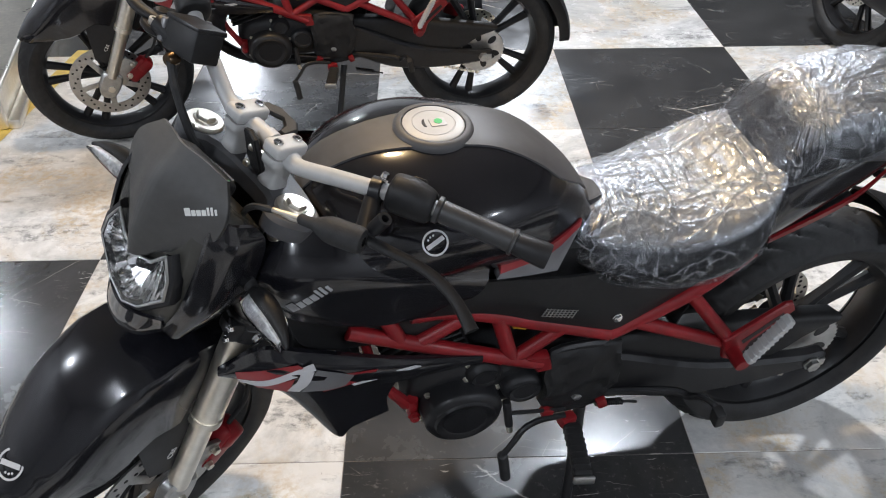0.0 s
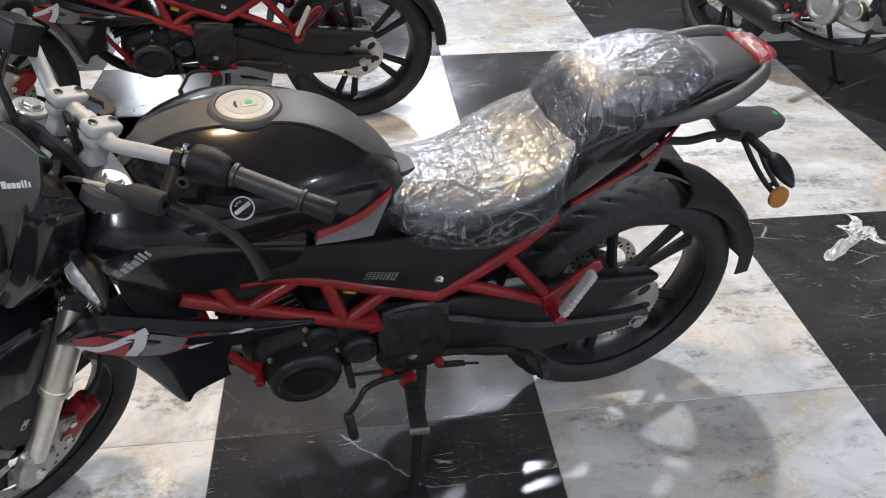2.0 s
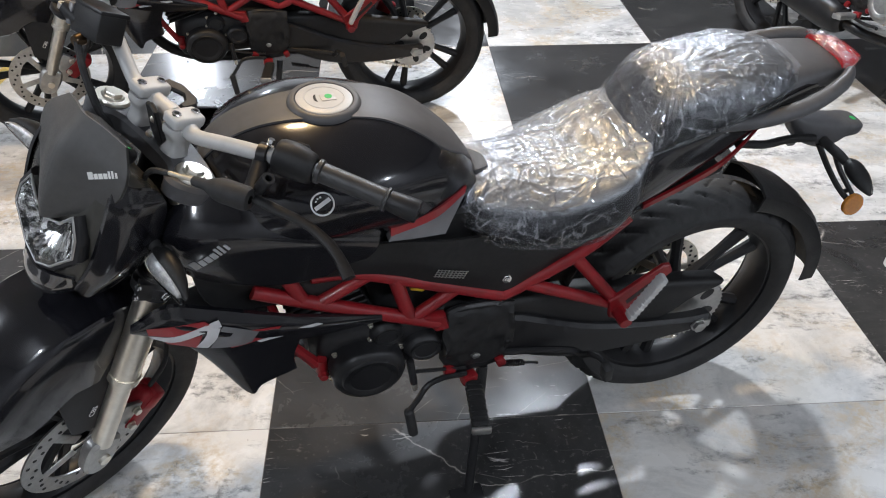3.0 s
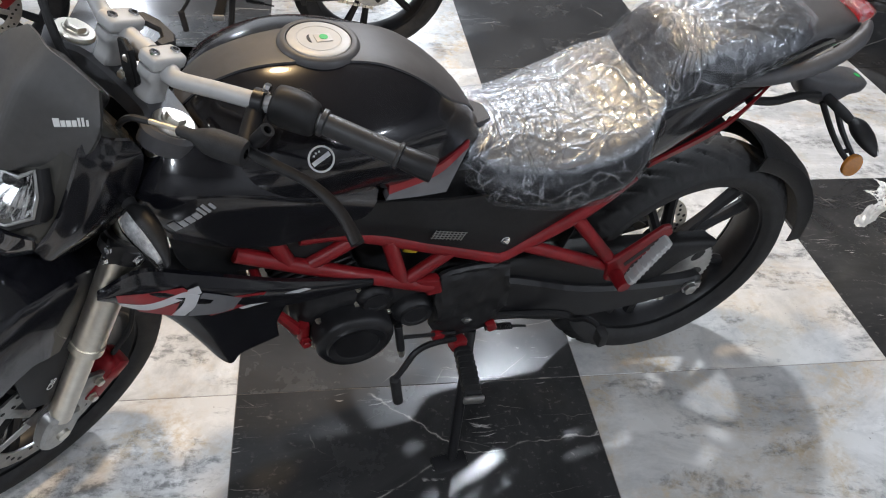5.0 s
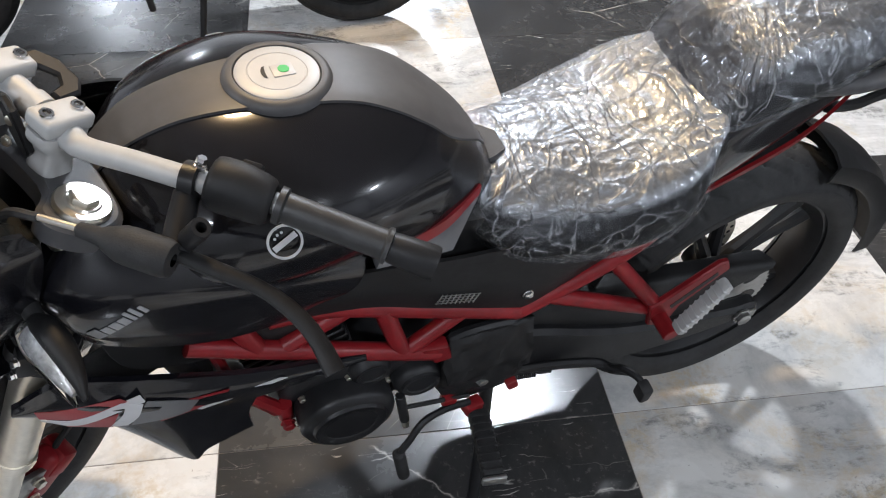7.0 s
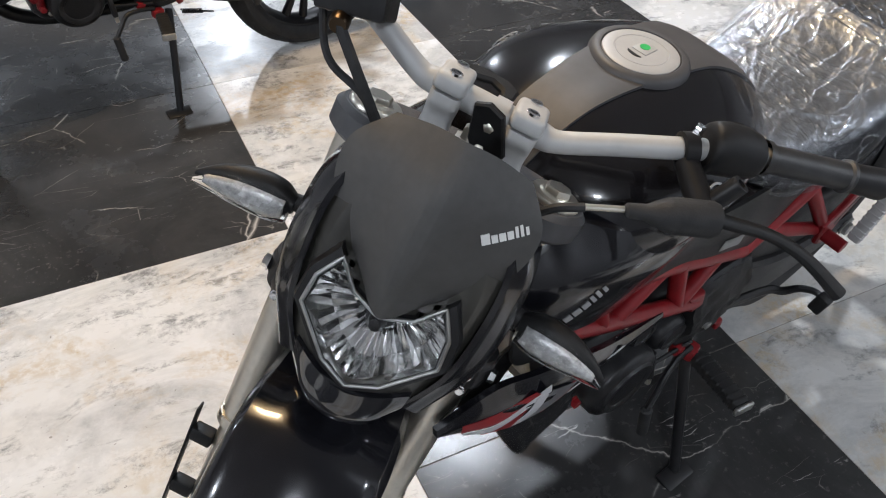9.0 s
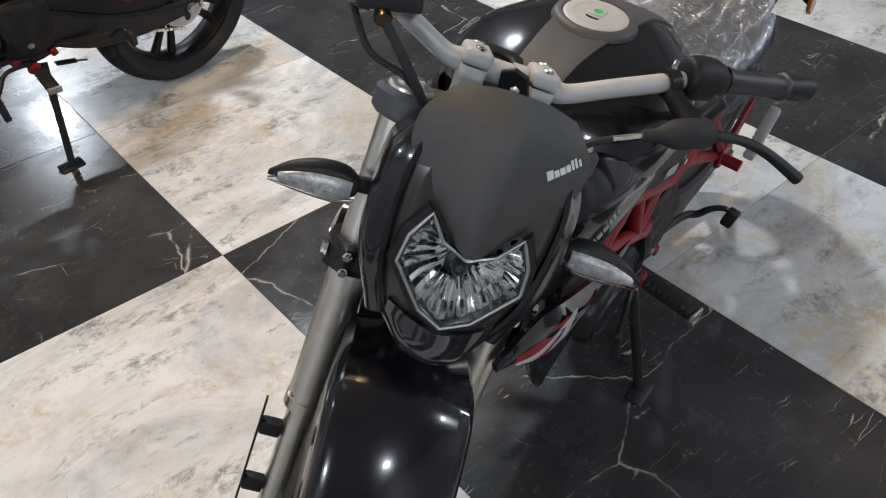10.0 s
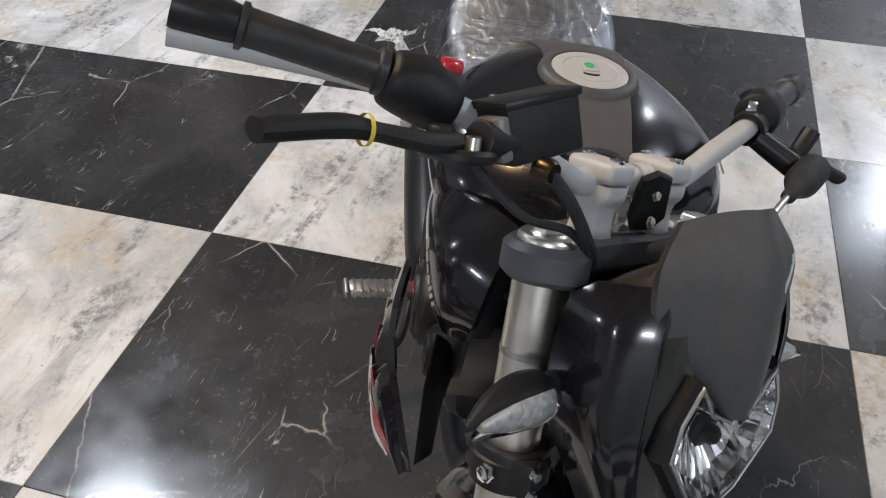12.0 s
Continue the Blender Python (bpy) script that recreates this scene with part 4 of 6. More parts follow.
        for k in range(4):
            rod((-0.584 + k * 0.0026, s * 0.1335, 0.650 + k * 0.0045), (-0.524 + k * 0.0026, s * 0.131, 0.630 + k * 0.0045), 0.0008, 5, vent, 0)
        p("mesh_vent", vent, ALLOY, "small silver mesh vent", side_ob)
        p("cover_screw", hexbolt((-0.434, s * 0.122, 0.596), (-0.434, s, 0.596), 0.008, 0.006), CHROME, "bright screw", side_ob)
        roundel(Matrix.Translation((0, s * 0.004, 0.0025)) @ Matrix.Translation((-0.779, s * 0.1690, 0.8875)) @ Matrix.Rotation(radians(-s * 58), 4, "X") @ pose(0, 0, 0, 0, 0, 0 if s < 0 else 180), tank_ob, 0.0185)

        # radiator shroud and its faded markings
        shroud = shell([flip([(-0.985, 0.085, 0.905), (-0.955, 0.112, 0.905), (-0.88, 0.146, 0.872), (-0.79, 0.152, 0.830), (-0.68, 0.128, 0.775)], s),
                        flip([(-1.015, 0.105, 0.865), (-0.975, 0.150, 0.855), (-0.90, 0.168, 0.838), (-0.80, 0.164, 0.802), (-0.685, 0.136, 0.752)], s),
                        flip([(-1.030, 0.115, 0.82), (-0.99, 0.152, 0.80), (-0.92, 0.162, 0.785), (-0.82, 0.156, 0.760), (-0.70, 0.136, 0.730)], s),
                        flip([(-1.015, 0.118, 0.775), (-0.985, 0.140, 0.755), (-0.92, 0.146, 0.728), (-0.84, 0.142, 0.705), (-0.74, 0.130, 0.700)], s)], (0.004, -s * 0.006, 0), 30, 16)
        shroud_skin = ray_skin(shroud)
        shroud_ob = p("radiator_shroud", shroud, GLOSS, "black radiator shroud with faded grey markings")
        at, normal = shroud_skin.ray_cast(Vector((-0.955, s * 0.6, 0.812)), Vector((0, -s, 0)))[:2]
        normal = normal if normal.y * s > 0 else -normal
        along = Vector((-s * 0.79, 0, -s * 0.61))
        along = (along - normal * along.dot(normal)).normalized()
        upward = normal.cross(along)
        print_m = Matrix((along, upward, normal)).transposed().to_4x4()
        print_m.translation = at + normal * 0.002
        marks(bar_cells(0.078), print_m, shroud_ob, FADED, 0.017, shroud_skin)
        panel = plate(round_outline([(-0.985, 0.815), (-0.990, 0.74), (-0.965, 0.655), (-0.86, 0.632), (-0.76, 0.640), (-0.735, 0.72), (-0.80, 0.79)], 36), 0.008, pose(0, s * 0.112, 0) @ Matrix.Rotation(radians(90), 4, "X"), bevel=0.002)
        p("inner_panel", panel, PLASTIC, "", shroud_ob)
        inner = shell([flip([(-0.983, 0.086, 0.903), (-1.011, 0.104, 0.865), (-1.026, 0.114, 0.82), (-1.012, 0.117, 0.777)], s),
                       flip([(-0.955, 0.070, 0.890), (-0.975, 0.080, 0.850), (-0.985, 0.085, 0.80), (-0.980, 0.088, 0.745)], s),
                       flip([(-0.915, 0.050, 0.880), (-0.925, 0.055, 0.830), (-0.930, 0.060, 0.77), (-0.925, 0.062, 0.700)], s)], (0.004, 0, 0), 18, 10)
        p("shroud_duct", inner, PLASTIC, "matte black inner duct", shroud_ob)
        # lower wing with decals
        wide = 1.0 if s < 0 else 1.28
        wing = shell([flip([(-1.100, 0.128, 0.654), (-1.035, 0.145, 0.702), (-0.96, 0.152, 0.684), (-0.83, 0.150, 0.630), (-0.68, 0.138, 0.580)], s * wide),
                      flip([(-1.102, 0.132, 0.648), (-1.03, 0.158, 0.665), (-0.95, 0.166, 0.645), (-0.83, 0.158, 0.606), (-0.68, 0.140, 0.572)], s * wide),
                      flip([(-1.100, 0.130, 0.642), (-1.02, 0.150, 0.625), (-0.95, 0.156, 0.600), (-0.84, 0.150, 0.572), (-0.68, 0.136, 0.562)], s * wide)], (0, -s * 0.008, 0.0), 28, 10)
        wing_ob = p("belly_wing", wing, GLOSS, "gloss black side wing with red and silver decals")
        blade = shell([flip([(-1.06, 0.137, 0.634), (-0.98, 0.147, 0.605), (-0.90, 0.150, 0.585), (-0.83, 0.146, 0.570)], s * wide),
                       flip([(-1.03, 0.135, 0.605), (-0.965, 0.145, 0.545), (-0.90, 0.148, 0.52), (-0.845, 0.140, 0.52)], s * wide),
                       flip([(-1.00, 0.128, 0.575), (-0.935, 0.138, 0.425), (-0.905, 0.142, 0.452), (-0.842, 0.140, 0.478)], s * wide)], (0, -s * 0.006, 0), 20, 10)
        p("wing_blade", blade, GLOSS, "", wing_ob)
        lining = shell([flip([(-1.090, 0.120, 0.652), (-1.02, 0.118, 0.700), (-0.96, 0.112, 0.720)], s * wide),
                        flip([(-1.060, 0.105, 0.635), (-1.00, 0.100, 0.660), (-0.94, 0.095, 0.680)], s * wide),
                        flip([(-1.000, 0.112, 0.580), (-0.96, 0.095, 0.600), (-0.92, 0.085, 0.610)], s * wide)], (0.003, -s * 0.003, 0), 16, 10)
        p("wing_lining", lining, PLASTIC, "", wing_ob)

        def decal(name, mat, pts):
            lines = [[(u, s * (v * wide + 0.0018), w) for u, v, w in row] for row in pts]
            p(name, shell(lines, (0, -s * 0.001, 0), 14, 5), mat, "", wing_ob)

        decal("red_decal", REDSTRIPE, [[(-1.075, 0.141, 0.660), (-1.044, 0.153, 0.668), (-0.982, 0.163, 0.676)], [(-1.074, 0.141, 0.645), (-1.030, 0.157, 0.648), (-0.975, 0.164, 0.668)]])
        decal("silver_decal", SILVERSTRIPE, [[(-1.074, 0.1415, 0.643), (-1.030, 0.158, 0.648), (-0.960, 0.165, 0.676)], [(-1.070, 0.142, 0.637), (-1.030, 0.157, 0.634), (-0.957, 0.1655, 0.660)]])
        decal("silver_decal", SILVERSTRIPE, [[(-0.978, 0.164, 0.662), (-0.987, 0.163, 0.638), (-1.005, 0.156, 0.612)], [(-0.960, 0.1655, 0.656), (-0.970, 0.164, 0.630), (-0.986, 0.157, 0.606)]])
        decal("red_decal", REDSTRIPE, [[(-1.052, 0.150, 0.634), (-1.025, 0.157, 0.636), (-0.990, 0.1625, 0.644)], [(-1.048, 0.149, 0.626), (-1.022, 0.154, 0.618), (-1.003, 0.156, 0.610)]])
        decal("grey_decal", GREYSTRIPE, [[(-0.955, 0.166, 0.660), (-0.925, 0.166, 0.645), (-0.900, 0.163, 0.628)], [(-0.982, 0.157, 0.604), (-0.945, 0.158, 0.598), (-0.915, 0.158, 0.600)]])
        decal("red_decal", REDSTRIPE, [[(-0.915, 0.164, 0.636), (-0.890, 0.162, 0.632), (-0.862, 0.160, 0.628)], [(-0.950, 0.157, 0.594), (-0.912, 0.158, 0.600), (-0.872, 0.157, 0.610)]])
        decal("silver_decal", SILVERSTRIPE, [[(-0.905, 0.158, 0.600), (-0.850, 0.157, 0.610), (-0.800, 0.154, 0.612)], [(-0.900, 0.157, 0.595), (-0.850, 0.156, 0.600), (-0.790, 0.153, 0.606)]])

    # --- seats under film
    def seat(name, stations, label, wrinkle):
        bm = body(stations, 26, 36)
        ob = p(name, bm, SEAT, label)
        grown = body([(u - 0.006 if k == 0 else (u + 0.006 if k == len(stations) - 1 else u), [(v * 1.02 + (0.004 if v else 0), w + (0.006 if i < 3 else -0.004)) for i, (v, w) in enumerate(half)]) for k, (u, half) in enumerate(stations)], 190 if near else 50, 220 if near else 60)
        grown.normal_update()
        steep = [v.normal.z for v in grown.verts]
        for v, nz in zip(grown.verts, steep):
            q = v.co
            loose = max(0.12, min(1.0, (abs(nz) - 0.35) / 0.35))
            a = noise.fractal(q * 9 + Vector((wrinkle, 0, 0)), 0.8, 2.1, 2)
            bend = noise.noise(q * 7 + Vector((0, wrinkle, 0))) * 1.6
            fan = Vector((q.x * 9 + q.y * 10 + bend, q.y * 34 - q.x * 24 + bend * 2.2, q.z * 10))
            r1 = 1 - abs(noise.noise(fan + Vector((0, 0, wrinkle)))) * 2.6
            r2 = 1 - abs(noise.noise(fan * 2.3 + Vector((wrinkle, 3, 0)))) * 2.4
            pleat = max(0.0, noise.noise(Vector((q.x * 46 + q.z * 9, wrinkle, 0))) - 0.25) * (1 - loose)
            hub = Vector((-0.44 if wrinkle < 5 else -0.10, -0.02, q.z))
            reach = (q - hub).length
            spoke = math.atan2(q.y - hub.y, q.x - hub.x) * 5.2 + bend * 0.5
            star = max(0.0, 1 - abs(noise.noise(Vector((spoke * 1.6, reach * 3.0, wrinkle)))) * 6.5) * min(1.0, reach / 0.05) * max(0.0, 1 - reach / 0.26)
            d = 0.002 * a + 0.005 * pleat + loose * (0.0060 * star ** 1.5 + 0.0007 * max(r1, 0) ** 4 + 0.0003 * max(r2, 0) ** 4)
            v.co += Vector((0, q.y * 3, 0.6)).normalized() * d
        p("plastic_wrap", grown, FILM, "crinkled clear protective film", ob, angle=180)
        return ob

    seat("rider_seat", [(-0.550, [(0, 0.785), (0.030, 0.780), (0.050, 0.762), (0.052, 0.742), (0, 0.73)]),
                        (-0.48, [(0, 0.784), (0.070, 0.774), (0.104, 0.744), (0.116, 0.700), (0, 0.695)]),
                        (-0.38, [(0, 0.778), (0.088, 0.766), (0.130, 0.736), (0.138, 0.682), (0, 0.675)]),
                        (-0.28, [(0, 0.792), (0.100, 0.782), (0.145, 0.755), (0.148, 0.688), (0, 0.685)]),
                        (-0.215, [(0, 0.818), (0.096, 0.812), (0.138, 0.788), (0.138, 0.720), (0, 0.71)]),
                        (-0.180, [(0, 0.845), (0.074, 0.841), (0.106, 0.818), (0.106, 0.775), (0, 0.77)])], "black stepped rider seat under clear film", 1.0)
    seat("pillion_seat", [(-0.192, [(0, 0.832), (0.050, 0.830), (0.078, 0.826), (0.086, 0.818), (0, 0.81)]),
                          (-0.172, [(0, 0.872), (0.060, 0.867), (0.092, 0.850), (0.102, 0.828), (0, 0.825)]),
                          (-0.142, [(0, 0.912), (0.066, 0.905), (0.100, 0.882), (0.112, 0.842), (0, 0.838)]),
                          (-0.104, [(0, 0.930), (0.070, 0.922), (0.104, 0.896), (0.116, 0.852), (0, 0.848)]),
                          (-0.03, [(0, 0.936), (0.070, 0.928), (0.104, 0.903), (0.114, 0.866), (0, 0.862)]),
                          (0.05, [(0, 0.938), (0.062, 0.931), (0.092, 0.910), (0.101, 0.884), (0, 0.878)]),
                          (0.105, [(0, 0.928), (0.046, 0.923), (0.070, 0.909), (0.076, 0.896), (0, 0.893)]),
                          (0.134, [(0, 0.914), (0.026, 0.912), (0.043, 0.906), (0.048, 0.901), (0, 0.899)])], "raised black pillion seat under clear film", 7.0)

    # --- tail
    tail = body([(-0.24, [(0, 0.72), (0.07, 0.715), (0.095, 0.70), (0.09, 0.67), (0, 0.66)]),
                 (-0.15, [(0, 0.83), (0.085, 0.825), (0.105, 0.79), (0.095, 0.70), (0, 0.69)]),
                 (0.0, [(0, 0.868), (0.080, 0.862), (0.098, 0.835), (0.080, 0.765), (0, 0.755)]),
                 (0.13, [(0, 0.905), (0.065, 0.900), (0.080, 0.875), (0.060, 0.83), (0, 0.82)]),
                 (0.230, [(0, 0.905), (0.050, 0.900), (0.060, 0.885), (0.045, 0.86), (0, 0.855)])], 24, 32)
    tail_ob = p("tail_cowl", tail, GLOSS, "gloss black tail cowl")
    panel = body([(0.075, [(0, 0.908), (0.064, 0.902), (0.084, 0.882), (0.072, 0.862), (0, 0.858)]), (0.16, [(0, 0.916), (0.058, 0.911), (0.074, 0.890), (0.062, 0.866), (0, 0.86)]), (0.234, [(0, 0.912), (0.050, 0.907), (0.062, 0.888), (0.052, 0.866), (0, 0.860)])], 20, 32)
    p("tail_panel", panel, DUSTY, "dark grey satin panel behind the seat", tail_ob)
    lens = body([(0.226, [(0, 0.924), (0.048, 0.919), (0.058, 0.902), (0.046, 0.878), (0, 0.873)]), (0.262, [(0, 0.920), (0.044, 0.916), (0.050, 0.902), (0.038, 0.882), (0, 0.878)]), (0.284, [(0, 0.912), (0.032, 0.909), (0.037, 0.900), (0.028, 0.890), (0, 0.888)])], 10, 24)
    lens_ob = p("tail_lamp", lens, REDLENS, "red tail lamp in clear film")
    wrapb = body([(0.224, [(0, 0.930), (0.054, 0.925), (0.063, 0.902), (0.051, 0.872), (0, 0.867)]), (0.245, [(0, 0.928), (0.050, 0.923), (0.058, 0.902), (0.046, 0.876), (0, 0.871)]), (0.264, [(0, 0.922), (0.045, 0.918), (0.051, 0.902), (0.040, 0.880), (0, 0.875)])], 30, 60)
    for v in wrapb.verts:
        v.co += v.co.normalized() * 0.009 * noise.noise(v.co * 70)
    p("lamp_wrap", wrapb, FILM, "", lens_ob, angle=180)
    for s in (-1, 1):
        strip = shell([flip([(-0.160, 0.103, 0.700), (-0.045, 0.101, 0.742), (0.012, 0.098, 0.776), (0.062, 0.090, 0.828)], s), flip([(-0.155, 0.096, 0.682), (-0.043, 0.095, 0.722), (0.016, 0.091, 0.757), (0.066, 0.085, 0.822)], s)], (0, -s * 0.006, 0), 18, 5)
        p("red_strip", strip, RED, "", tail_ob)
        rail = loft([[(x, s * (y + a * math.cos(k)), z + b * math.sin(k)) for k in np.linspace(0, 2 * math.pi, 8, endpoint=False)] for x, y, z, a, b in
                     ((-0.045, 0.098, 0.846, 0.008, 0.010), (0.01, 0.116, 0.855, 0.014, 0.013), (0.07, 0.122, 0.866, 0.016, 0.014), (0.14, 0.116, 0.880, 0.016, 0.015), (0.20, 0.096, 0.895, 0.016, 0.016), (0.228, 0.078, 0.898, 0.015, 0.019), (0.238, 0.072, 0.898, 0.010, 0.016))], 26, 16)
        p("grab_rail", rail, DUSTY, "dark grey plastic grab rail")
    boom = loft([[(x, y, z) for y, z in ((-w, (top * 2 + low) / 3), (-w * 0.72, top), (w * 0.72, top), (w, (top * 2 + low) / 3), (w * 0.62, low), (-w * 0.62, low))] for x, top, low, w in
                 ((0.165, 0.796, 0.786, 0.016), (0.195, 0.780, 0.760, 0.024), (0.235, 0.764, 0.712, 0.030), (0.30, 0.749, 0.682, 0.030), (0.335, 0.743, 0.690, 0.030), (0.350, 0.741, 0.702, 0.032), (0.378, 0.734, 0.702, 0.028), (0.388, 0.727, 0.708, 0.016))], 26, 20)
    boom_ob = p("plate_holder", boom, DUSTY, "black number plate holder")
    p("green_dot", lathe([(0.007, 0), (0.007, 0.0006)], 18, None, pose(0.363, -0.008, 0.7395, 0, 13, 0), caps=True), GREEN, "", boom_ob)
    for s in (-1, 1):
        p("holder_arm", tube(flip([(0.282, 0.028, 0.70), (0.304, 0.056, 0.655), (0.326, 0.084, 0.618), (0.344, 0.110, 0.596)], s), [0.0065, 0.0065, 0.0062, 0.0062], 14, 8), PLASTIC, "", boom_ob)
        p("holder_stay", tube(flip([(0.03, 0.078, 0.778), (0.11, 0.062, 0.752), (0.18, 0.046, 0.742), (0.26, 0.028, 0.720)], s), 0.0085, 16, 8), PLASTIC, "", boom_ob)
        p("holder_stay", tube(flip([(0.320, 0.030, 0.69), (0.330, 0.065, 0.65), (0.352, 0.108, 0.606)], s), [0.006, 0.006, 0.005], 12, 8), PLASTIC, "", boom_ob)
        p("holder_brace", rod((0.334, s * 0.090, 0.612), (0.348, s * 0.096, 0.620), 0.005, 8), PLASTIC, "", boom_ob)
        stalk = p("rear_indicator", tube(flip([(0.285, 0.030, 0.712), (0.290, 0.075, 0.708), (0.295, 0.100, 0.703)], s), [0.010, 0.011, 0.009], 10, 10), RUBBER, "black rear indicator with clear lens")
        bulb = loft([[(0.300 + a * math.cos(k) * 0.9, s * y, 0.700 + dz + b * math.sin(k)) for k in np.linspace(0, 2 * math.pi, 8, endpoint=False)] for y, dz, a, b in ((0.098, 0.002, 0.012, 0.010), (0.115, 0, 0.021, 0.016), (0.14, -0.006, 0.022, 0.016), (0.165, -0.014, 0.014, 0.010), (0.180, -0.020, 0.004, 0.003))], 16, 18)
        p("indicator_body", bulb, PLASTIC, "", stalk)
        lensr = loft([[(0.306 + a * math.cos(k) * 0.9, s * y, 0.698 + dz + b * math.sin(k)) for k in np.linspace(0, 2 * math.pi, 8, endpoint=False)] for y, dz, a, b in ((0.112, 0, 0.018, 0.013), (0.14, -0.006, 0.020, 0.0135), (0.165, -0.014, 0.012, 0.008), (0.178, -0.019, 0.003, 0.002))], 14, 16)
        p("indicator_lens", lensr, GLASS, "clear lens", stalk)
        if s > 0:
            continue
        refl = lathe([(0, 0.006), (0.022, 0.006), (0.025, 0.003), (0.025, -0.004)], 24, None, Matrix.Translation((0.348, s * 0.115, 0.594)) @ Matrix.Rotation(radians(s * -80), 4, "X"))
        p("side_reflector", refl, AMBER, "round amber reflector", boom_ob)
    # yellow plug seen through the frame, battery box behind it
    p("under_tank", body([(-0.93, [(0, 0.84), (0.07, 0.83), (0.085, 0.77), (0.07, 0.71), (0, 0.70)]), (-0.80, [(0, 0.82), (0.10, 0.81), (0.115, 0.76), (0.10, 0.69), (0, 0.68)]), (-0.50, [(0, 0.76), (0.08, 0.755), (0.09, 0.72), (0.08, 0.64), (0, 0.63)])], 16, 24), PLASTIC, "black inner tray under the tank")
    p("yellow_plug", block((0.03, 0.03, 0.02), pose(-0.60, -0.085, 0.592, 0, 20, 0), bevel=0.004), YELLOW, "small yellow connector")
    p("air_box", block((0.30, 0.15, 0.16), pose(-0.50, 0, 0.64, 0, 8, 0), bevel=0.02, segments=3), PLASTIC, "black air box")
    p("rear_damper", rod((-0.36, 0, 0.60), (-0.40, 0, 0.42), 0.035, 18), PLASTIC, "black rear damper")
    p("inner_mudguard", shell([[(-0.28, y, 0.44), (-0.25, y, 0.55), (-0.18, y, 0.64), (-0.06, y, 0.69), (0.02, y * 0.9, 0.706)] for y in (-0.075, 0, 0.075)], (0.004, 0, 0.008), 20, 8), PLASTIC, "black inner mudguard")

    # --- front end, in the steering's own coordinates
    fa = (-0.020, 0, -0.682)
    fwheel, fbase = wheel(root, fa, 0.292, 0.224, 0.052, ms, 420 if near else 240, 0.9)
    brake_disc(fwheel, fbase, -0.062, 0.135)
    for s in (-1, 1):
        x, y = -0.026, s * 0.100
        fork = rod((x, y, -0.445), (x, y, 0.002), 0.0262, 28)
        fork_ob = p("fork_leg", fork, STEEL, "polished steel upside-down fork leg", m=ms)
        p("fork_ring", lathe([(0.0268, -0.104), (0.0272, -0.101), (0.0268, -0.098)], 28, None, pose(x, y, 0)), ALLOY, "", fork_ob, m=ms)
        p("fork_cap", lathe([(0.0, 0.008), (0.016, 0.008), (0.018, 0.006), (0.026, 0.006), (0.028, 0.003), (0.028, 0.0)], 32, None, pose(x, y, 0.003)), STEEL, "bright alloy fork cap", fork_ob, m=ms)
        p("fork_cap_nut", lathe([(0.0145, 0.0), (0.0145, 0.005), (0.013, 0.007), (0, 0.007)], 6, None, pose(x, y, 0.0105)), STEEL, "", fork_ob, m=ms)
        p("fork_slider", lathe([(0.0285, -0.44), (0.029, -0.455), (0.021, -0.462), (0.0205, -0.475), (0.0205, -0.64)], 24, None, pose(x, y, 0), caps=True), STEEL, "silver lower fork tube", fork_ob, m=ms)
        lug = plate(round_outline([(-0.030, -0.63), (0.028, -0.63), (0.030, -0.69), (0.012, -0.722), (-0.02, -0.722), (-0.036, -0.69)], 30), 0.03, pose(x + 0.004, y, 0) @ Matrix.Rotation(radians(90), 4, "X"), bevel=0.006)
        p("axle_lug", lug, ALLOY, "cast alloy axle lug", fork_ob, m=ms)
        p("axle_end", rod((fa[0], s * 0.112, fa[2]), (fa[0], s * 0.122, fa[2]), 0.012, 16), STEEL, "", fork_ob, m=ms)
        clamp = lathe([(0.027, -0.232), (0.036, -0.232), (0.037, -0.195), (0.036, -0.192), (0.027, -0.192)], 28, None, pose(x, y, 0))
        block((0.03, 0.02, 0.036), pose(x - 0.030, y + s * 0.012, -0.212, 0, 0, 25 * s), clamp, bevel=0.003)
        clamp_ob = p("lower_clamp", clamp, SATIN, "black lower fork clamp", m=ms)
        for k in (-0.224, -0.202):
            p("clamp_bolt", hexbolt((x - 0.046, y + s * 0.012, k), (x - 0.1, y + s * 0.012, k), 0.005, 0.006), CHROME, "", clamp_ob, m=ms)
        p("clamp_bolt", hexbolt((x - 0.012, y + s * 0.036, -0.213), (x - 0.012, y + s, -0.213), 0.008, 0.008), CHROME, "", clamp_ob, m=ms)
    yoke_pts = [(-0.064, -0.112), (-0.066, -0.085), (-0.040, -0.055), (-0.040, 0.055), (-0.066, 0.085), (-0.064, 0.112), (-0.035, 0.138), (0.0, 0.130), (0.018, 0.09), (0.030, 0.035), (0.034, 0), (0.030, -0.035), (0.018, -0.09), (0.0, -0.130), (-0.035, -0.138)]
    p("top_yoke", plate(round_outline(yoke_pts, 60), 0.034, pose(0, 0, -0.014), bevel=0.006), DUSTY, "dark grey cast top yoke", m=ms)
    p("lower_yoke", plate(round_outline(yoke_pts, 60), 0.03, pose(0, 0, -0.212), bevel=0.006), SATIN, "black lower yoke", m=ms)
    p("steering_stem", rod((0.004, 0, -0.22), (0.004, 0, -0.02), 0.03, 20), SATIN, "", m=ms)
    p("stem_nut", lathe([(0.020, 0.003), (0.020, 0.006), (0.014, 0.007), (0.014, 0.018), (0.012, 0.020), (0, 0.020)], 6, None, pose(0.004, 0, 0)), STEEL, "bright stem nut", m=ms)

